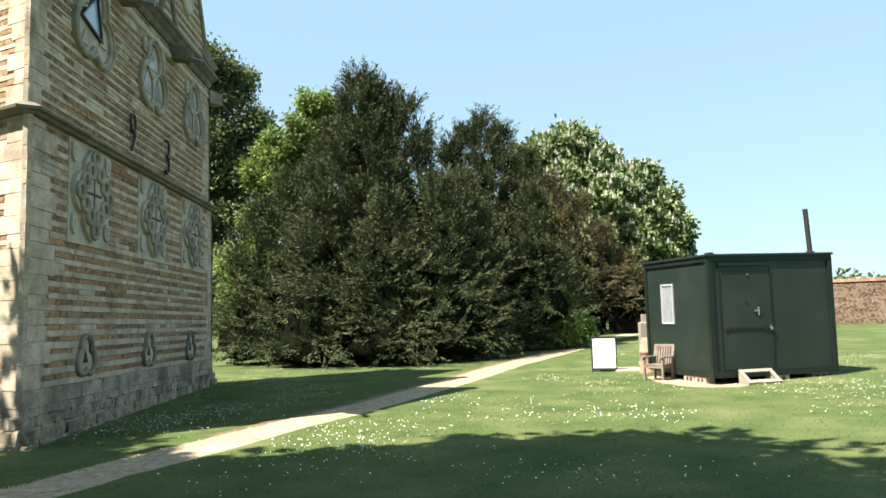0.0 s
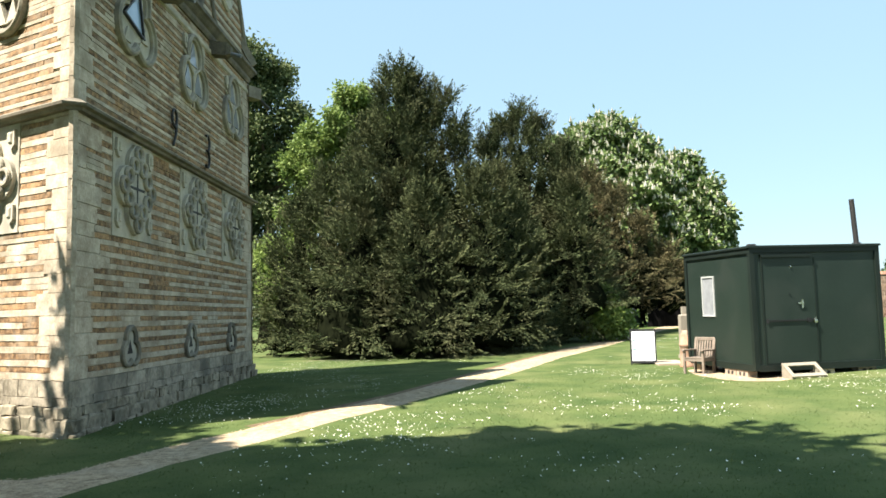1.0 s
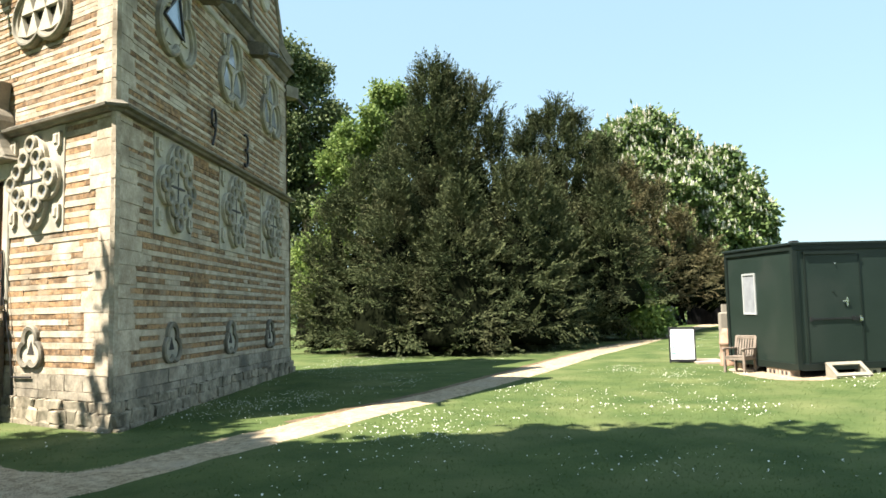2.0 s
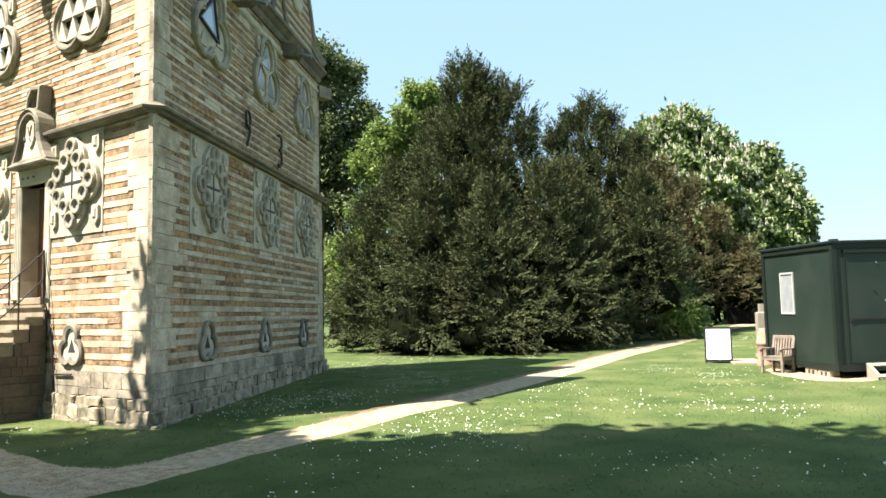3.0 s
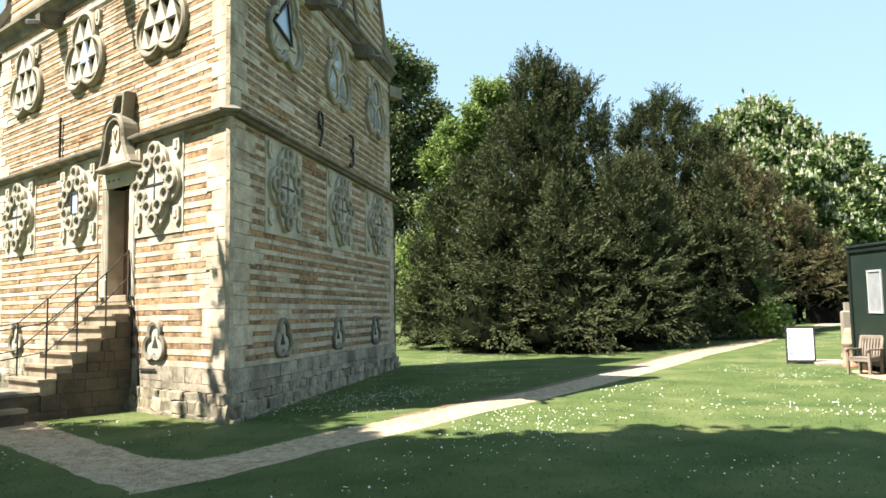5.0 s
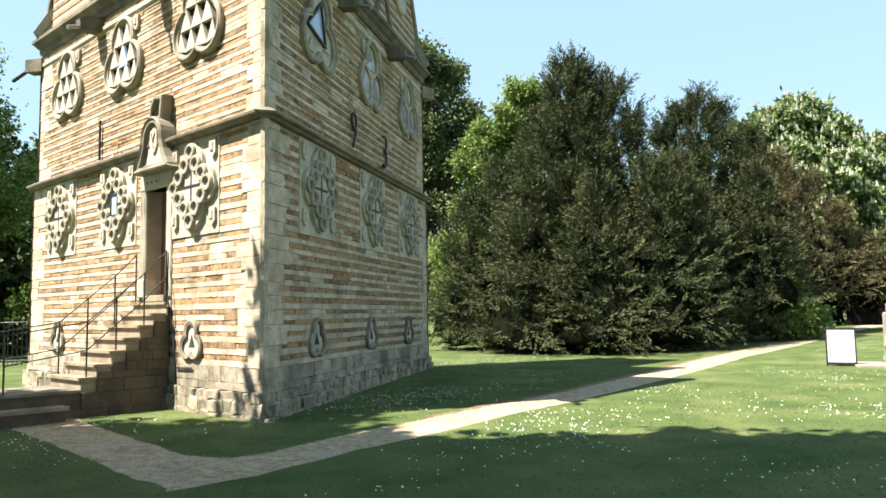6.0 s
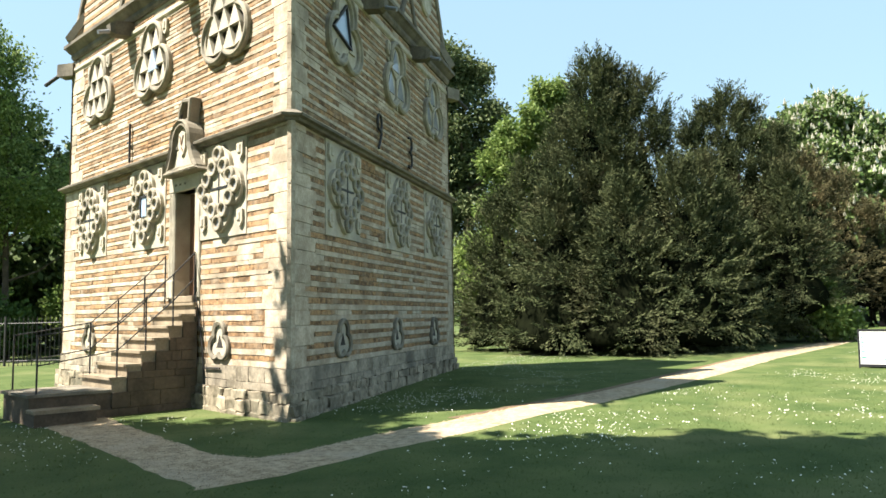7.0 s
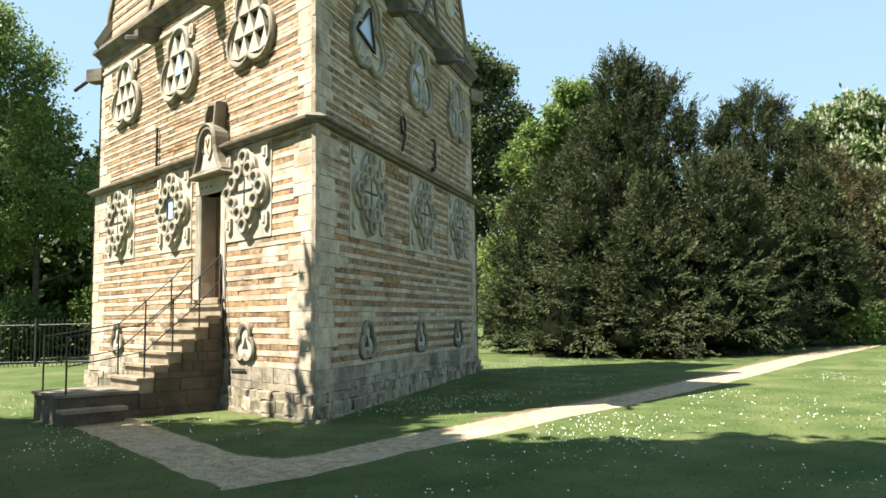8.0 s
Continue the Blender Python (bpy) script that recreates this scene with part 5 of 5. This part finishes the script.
def car():
    m = Matrix.Translation((15.9, 36.7, rise(15.9, 36.7))) @ Matrix.Rotation(radians(70), 4, "Z")
    c = thing("parked_car", "dark parked car in the shade of the trees", "car", m)
    side = [(-2.0, 0.35), (2.0, 0.35), (2.05, 0.7), (1.9, 0.86), (1.0, 0.95), (0.45, 1.4), (-1.1, 1.42), (-1.85, 0.98), (-2.05, 0.8)]
    turn = Matrix(((1, 0, 0, 0), (0, 0, -1, 0), (0, 1, 0, 0), (0, 0, 0, 1)))
    part("body", Buf().prism(side, -0.8, 0.8, turn), HUTEDGE, c, "dark paintwork", m)
    part("side_window", Buf().prism([(-1.0, 1.0), (0.75, 1.0), (0.38, 1.34), (-0.95, 1.35)], -0.81, 0.81, turn), PALEGLASS, c, "car windows", m)
    part("windscreen", Buf().add([(1.02, -0.65, 0.96), (1.02, 0.65, 0.96), (0.5, 0.58, 1.38), (0.5, -0.58, 1.38)], [(0, 1, 2, 3)]), PALEGLASS, c, m=m)
    part("rear_window", Buf().add([(-1.8, -0.62, 1.03), (-1.16, -0.56, 1.42), (-1.16, 0.56, 1.42), (-1.8, 0.62, 1.03)], [(0, 1, 2, 3)]), PALEGLASS, c, m=m @ Matrix.Translation((-0.02, 0, 0.01)))
    for x in (-1.3, 1.3):
        for y in (-0.82, 0.62):
            w = part("wheel", Buf().tube((x, y, 0.32), (x, y + 0.2, 0.32), 0.32, 18), IRON, c, m=m)
            part("rim", Buf().tube((x, y - 0.005, 0.32), (x, y + 0.205, 0.32), 0.19, 14), LEAD, w, m=m)


car()

# ---------------------------------------------------------------- grass and daisies
def on_path(px, py):
    """How near points lie to the gravel (true: on it)."""
    hit = np.zeros(len(px), bool)
    for A, C in ((PATH_A, PATH_B), (BRANCH_A, BRANCH_B)):
        mid = [((a[0] + c[0]) / 2, (a[1] + c[1]) / 2, math.dist(a, c) / 2) for a, c in zip(A, C)]
        for (x0, y0, r0), (x1, y1, r1) in zip(mid, mid[1:]):
            dx, dy = x1 - x0, y1 - y0
            t = np.clip(((px - x0) * dx + (py - y0) * dy) / (dx * dx + dy * dy), 0, 1)
            hit |= np.hypot(px - x0 - t * dx, py - y0 - t * dy) < 0.92 * (r0 + (r1 - r0) * t)
    return hit


def blocked(px, py):
    """Inside the lodge, its steps or the cabin."""
    u, v = -px * S60 + py * 0.5, -px * 0.5 - py * S60
    lodge_in = (px < 0.12) & (v < 0.12) & (-px * S60 - py * 0.5 > -SIDE * S60 - 0.1) & (px > -9.2)
    return lodge_in | ((u > 2.6) & (u < 4.5) & (v > -0.2) & (v < 3.0)) | ((px > 11.6) & (px < 15.6) & (py > 5.4) & (py < 9))


def lawn():
    rng = np.random.default_rng(9)
    # tufts, thinning out with distance from the walk's end of the lawn
    n = 45000
    r, a = 4.0 + 20 * rng.uniform(0, 1, n) ** 1.5, rng.uniform(-0.75, 0.95, n)
    px, py = EYE[0] - r * np.sin(a), EYE[1] + r * np.cos(a)
    keep = ~on_path(px, py) & ~blocked(px, py)
    px, py, r = px[keep], py[keep], r[keep]
    pz = np.array([rise(x, y) for x, y in zip(px, py)])
    v, f = leaf_cloud(rng, np.stack([px, py, pz - 0.004], 1), np.tile([0, 0, 1.0], (len(px), 1)), 3, 0.014, 0.02, 0.004)
    tagged(part("grass_blades", cloud_mesh("grass_blades", v, f, BLADE), None), "short mown grass blades", "grass", kind="stuff")
    # loose stones lying on the gravel
    V, g = [], 10000
    for A, C, lo, hi, share in ((PATH_A, PATH_B, 0, 9, 0.65), (BRANCH_A, BRANCH_B, 0, 5, 0.35)):
        A, C = np.array(A), np.array(C)
        q = rng.uniform(lo, hi, int(g * share)) if lo or hi < 6 else hi * rng.uniform(0, 1, int(g * share)) ** 1.3
        i, t = q.astype(int), (q % 1)[:, None]
        left, right = A[i] * (1 - t) + A[i + 1] * t, C[i] * (1 - t) + C[i + 1] * t
        w = rng.uniform(-0.02, 1.02, (len(q), 1))
        V.append(left * (1 - w) + right * w)
    P = np.concatenate(V)
    k = len(P)
    sz, ang = rng.uniform(0.006, 0.014, k), rng.uniform(0, 6.28, k)
    pz = np.array([rise(x, y) for x, y in P]) + 0.008
    cor = [np.stack([P[:, 0] + sz * np.cos(ang + j * 1.571) * rng.uniform(0.6, 1.2, k), P[:, 1] + sz * np.sin(ang + j * 1.571) * rng.uniform(0.6, 1.2, k), pz], 1) for j in range(4)]
    top = np.stack([P[:, 0], P[:, 1], pz + sz * 0.75], 1)
    vs = np.stack(cor + [top], 1).reshape(-1, 3)
    fs = (np.arange(k)[:, None, None] * 5 + np.array([[0, 1, 4], [1, 2, 4], [2, 3, 4], [3, 0, 4]])[None]).reshape(-1, 3)
    tagged(part("gravel_stones", cloud_mesh("gravel_stones", vs, fs, PEBBLE), None), "loose pale gravel stones on the path", "gravel", kind="stuff")
    # daisies in drifts
    k = 72000
    dx, dy = rng.uniform(-9, 19, k), rng.uniform(-8, 22, k)
    drift = np.array([noise.noise((x * 0.33, y * 0.33, 4.0)) + 0.5 * noise.noise((x * 1.3, y * 1.3, 8.0)) for x, y in zip(dx, dy)])
    far = np.hypot(dx - EYE[0], dy - EYE[1])
    keep = (drift > 0.12 + rng.uniform(-0.2, 0.45, k)) & (rng.uniform(0, 1, k) < np.clip((far - 4) / 9, 0.08, 1)) & ~on_path(dx, dy) & ~blocked(dx, dy)
    dx, dy = dx[keep], dy[keep]
    m, ang = len(dx), np.linspace(0, 2 * math.pi, 7)[:6]
    rad = rng.uniform(0.008, 0.0125, m) * np.clip(15 / far[keep], 0.64, 1.0)
    dz = np.array([rise(x, y) for x, y in zip(dx, dy)]) + rng.uniform(0.025, 0.045, m)
    tilt = rng.normal(0, 0.35, (m, 2))
    ring = np.stack([np.stack([dx + rad * math.cos(q), dy + rad * math.sin(q), dz + rad * (tilt[:, 0] * math.cos(q) + tilt[:, 1] * math.sin(q))], 1) for q in ang], 1).reshape(-1, 3)
    tagged(part("daisies", cloud_mesh("daisies", ring, np.arange(6 * m).reshape(-1, 6), DAISY), None), "white daisies scattered in drifts over the lawn", "daisies", kind="stuff")


lawn()

# ---------------------------------------------------------------- masonry of the lodge: banded courses, quoins and rubble base
PIECES = {0: [], 1: [], 2: []}
HOLES = {
    0: [(a - 0.83, a + 0.83, 2.93, 4.69) for a in LOWER] + [(a - 0.24, a + 0.24, 0.85, 1.35) for a in (2.09, 5.18, 8.13)],
    1: [],
    2: [(SIDE - a - 0.83, SIDE - a + 0.83, 2.93, 4.69) for a in (2.18, 5.3, 8.27)] + [(SIDE - a - 0.24, SIDE - a + 0.24, 0.85, 1.35) for a in (2.22, 8.3)]
    + [(DOOR[0] - 0.25, DOOR[1] + 0.21, DOOR[2] - 0.12, DOOR[3] + 0.36), (DOOR[0] - 0.05, DOOR[1] + 0.18, 4.3, 5.2)],
}


def lay(k, rng):
    """One wall's stones: (kind, u0, u1, v0, v1, w) from the base up."""
    out = PIECES[k]

    def fill(kind, u0, u1, v0, v1, lo, hi, w, jit):
        spans = [(u0, u1)]
        for h0, h1, g0, g1 in HOLES[k]:
            if v1 > g0 + 0.02 and v0 < g1 - 0.02:
                spans = [q for a, c in spans for q in ((a, min(c, h0)), (max(a, h1), c)) if q[1] - q[0] > 0.04]
        for uc, vc in ROUNDS[k]:
            y = (v0 + v1) / 2 - vc
            lobes = [(ox, math.sqrt(0.2 - (y - oy) ** 2)) for ox, oy in ((0, 0.387), (-0.335, -0.193), (0.335, -0.193)) if abs(y - oy) < 0.447]
            if lobes:
                h0, h1 = uc + min(ox - r for ox, r in lobes), uc + max(ox + r for ox, r in lobes)
                spans = [q for a, c in spans for q in ((a, min(c, h0)), (max(a, h1), c)) if q[1] - q[0] > 0.04]
        for a, c in spans:
            x = a
            while x < c - 0.02:
                n = rng.uniform(lo, hi)
                e = c if c - x - n < lo * 0.6 else x + n
                what = kind
                if kind == "iron" and rng.uniform() < 0.07 or kind == "lime" and rng.uniform() < 0.03:
                    what = "lime" if kind == "iron" else "iron"
                out.append((what, x + 0.0015, e - 0.0015, v0 + 0.001 + rng.uniform(0, 0.005), v1 - 0.001 - rng.uniform(0, 0.005), w + rng.uniform(-jit, jit)))
                x = e

    # rubble base, spreading towards the ground
    v = -0.28
    for h, w, lo, hi in ((0.22, 0.13, 0.2, 0.5), (0.2, 0.12, 0.18, 0.5), (0.15, 0.09, 0.14, 0.42), (0.13, 0.03, 0.2, 0.6), (0.25, 0.02, 0.3, 0.8)):
        fill("rubble" if w > 0.08 else "plinth", -w * 0.5, SIDE + w * 0.5, v, v + h, lo, hi, w, 0.03 if w > 0.08 else 0.006)
        v += h
    # quoins at both ends, long and short
    q = v
    ends = []
    while q < CORNICE_Z - 0.06:
        top = min(q + rng.uniform(0.2, 0.36), CORNICE_Z - 0.02)
        if q < STRING_Z < top:
            top = STRING_Z
        w = -SET if q >= STRING_Z - 0.01 else 0.0
        if q == STRING_Z:
            q = STRING_Z + 0.2
            continue
        e = (rng.uniform(0.4, 0.95), rng.uniform(0.4, 0.85))
        inset = 0.1 if w else 0.0
        out.append(("quoin", inset + 0.004, e[0], q + 0.004, top - 0.004, w + rng.uniform(0, 0.006)))
        out.append(("quoin", SIDE - e[1], SIDE - inset - 0.004, q + 0.004, top - 0.004, w + rng.uniform(0, 0.006)))
        ends.append((q, top, *e))
        q = top
    # courses
    n = 0
    while v < CORNICE_Z - 0.1:
        if STRING_Z - 0.05 < v < STRING_Z + 0.19:
            v = STRING_Z + 0.2
        upper = v > STRING_Z
        iron = n % 2 == 1
        h = (0.083 if iron else 0.076) if upper else (0.088 if iron else 0.1)
        if 1.65 < v < 2.85:
            h = 0.1 if iron else 0.088
        h += rng.uniform(-0.008, 0.008)
        if v < STRING_Z < v + h:
            h = STRING_Z - v
        mid = v + h / 2
        e = next(((a, c) for q0, q1, a, c in ends if q0 <= mid < q1), (0.6, 0.6))
        if h > 0.03:
            fill("iron" if iron else "lime", e[0] + 0.004, SIDE - e[1] - 0.004, v, v + h, 0.2 if iron else 0.5, 0.8 if iron else 1.7, (-SET if upper else 0.0) - (0.006 if iron else 0), 0.007 if iron else 0.003)
        v += h
        n += 1


for k in (0, 1, 2):
    lay(k, np.random.default_rng(60 + k))

STONE = {"iron": IRONSTONE, "lime": LIMESTONE, "quoin": LIMESTONE, "rubble": RUBBLE, "plinth": PLINTH}
NAMES = {"iron": "ironstone", "lime": "limestone", "quoin": "quoin", "rubble": "rubble_stone", "plinth": "plinth_stone"}
JRNG = np.random.default_rng(90)


def rough_block(u0, u1, v0, v1, w0, w1, c, jit):
    """A hewn block: the corners and the rim of its face wander a little."""
    j = JRNG.uniform(-jit, jit, (8, 2))
    cu, cv = min(c, (u1 - u0) * 0.2), min(c, (v1 - v0) * 0.2)
    mu = (u0 + u1) / 2 + JRNG.uniform(-0.1, 0.1) * (u1 - u0)
    v = [(u0, v0, w0), (u1, v0, w0), (u1, v1, w0), (u0, v1, w0),
         (u0 + j[0, 0], v0 + j[0, 1], w1 - c), (u1 + j[1, 0], v0 + j[1, 1], w1 - c), (u1 + j[2, 0], v1 + j[2, 1], w1 - c), (u0 + j[3, 0], v1 + j[3, 1], w1 - c),
         (u0 + cu + j[4, 0], v0 + cv + j[4, 1], w1), (mu, v0 + cv + j[5, 1], w1 + c * 0.3), (u1 - cu + j[5, 0], v0 + cv + j[6, 1], w1), (u1 - cu + j[6, 0], v1 - cv + j[6, 1], w1), (mu, v1 - cv + j[7, 1], w1 + c * 0.2), (u0 + cu + j[7, 0], v1 - cv + j[7, 1], w1)]
    f = [(0, 1, 5, 4), (1, 2, 6, 5), (2, 3, 7, 6), (3, 0, 4, 7), (4, 5, 10, 9, 8), (5, 6, 11, 10), (6, 7, 13, 12, 11), (7, 4, 8, 13), (8, 9, 12, 13), (9, 10, 11, 12)]
    return v, f


ROUGH = {"iron": (0.01, 0.07), "lime": (0.008, 0.05), "quoin": (0.007, 0.015), "rubble": (0.009, 0.17), "plinth": (0.006, 0.035)}
UNIT = {kind: [Buf().add(*rough_block(-0.5, 0.5, -0.5, 0.5, -0.08, 0.0, ROUGH[kind][0], ROUGH[kind][1])).mesh(NAMES[kind], STONE[kind]) for _ in range(8)] for kind in STONE}
for k in (0, 1, 2):
    near = 0.0 if k == 0 else SIDE
    rank = sorted(PIECES[k], key=lambda p: math.hypot((p[1] + p[2]) / 2 - near, (p[3] + p[4]) / 2 - 2.4))
    split = 300 if k != 1 else 0
    for kind, u0, u1, v0, v1, w in rank[:split]:
        deep = 1.0 if kind != "rubble" else 2.5
        part(NAMES[kind], UNIT[kind][JRNG.integers(8)], None, CORE[k], m=WALL[k] @ Matrix.Translation(((u0 + u1) / 2, (v0 + v1) / 2, w)) @ Matrix.Diagonal((u1 - u0, v1 - v0, deep, 1)))
    for kind in STONE:
        b = Buf()
        for q, u0, u1, v0, v1, w in rank[split:]:
            if q == kind:
                b.add(*rough_block(u0, u1, v0, v1, w - (0.08 if kind != "rubble" else 0.2), w, ROUGH[kind][0], ROUGH[kind][1] * (0.1 if kind != "rubble" else 0.22)))
        if b.v:
            tagged(part(NAMES[kind], b.mesh(NAMES[kind], STONE[kind]), None, CORE[k], m=WALL[k]), "coursed " + NAMES[kind].replace("_", " "), kind="stuff")
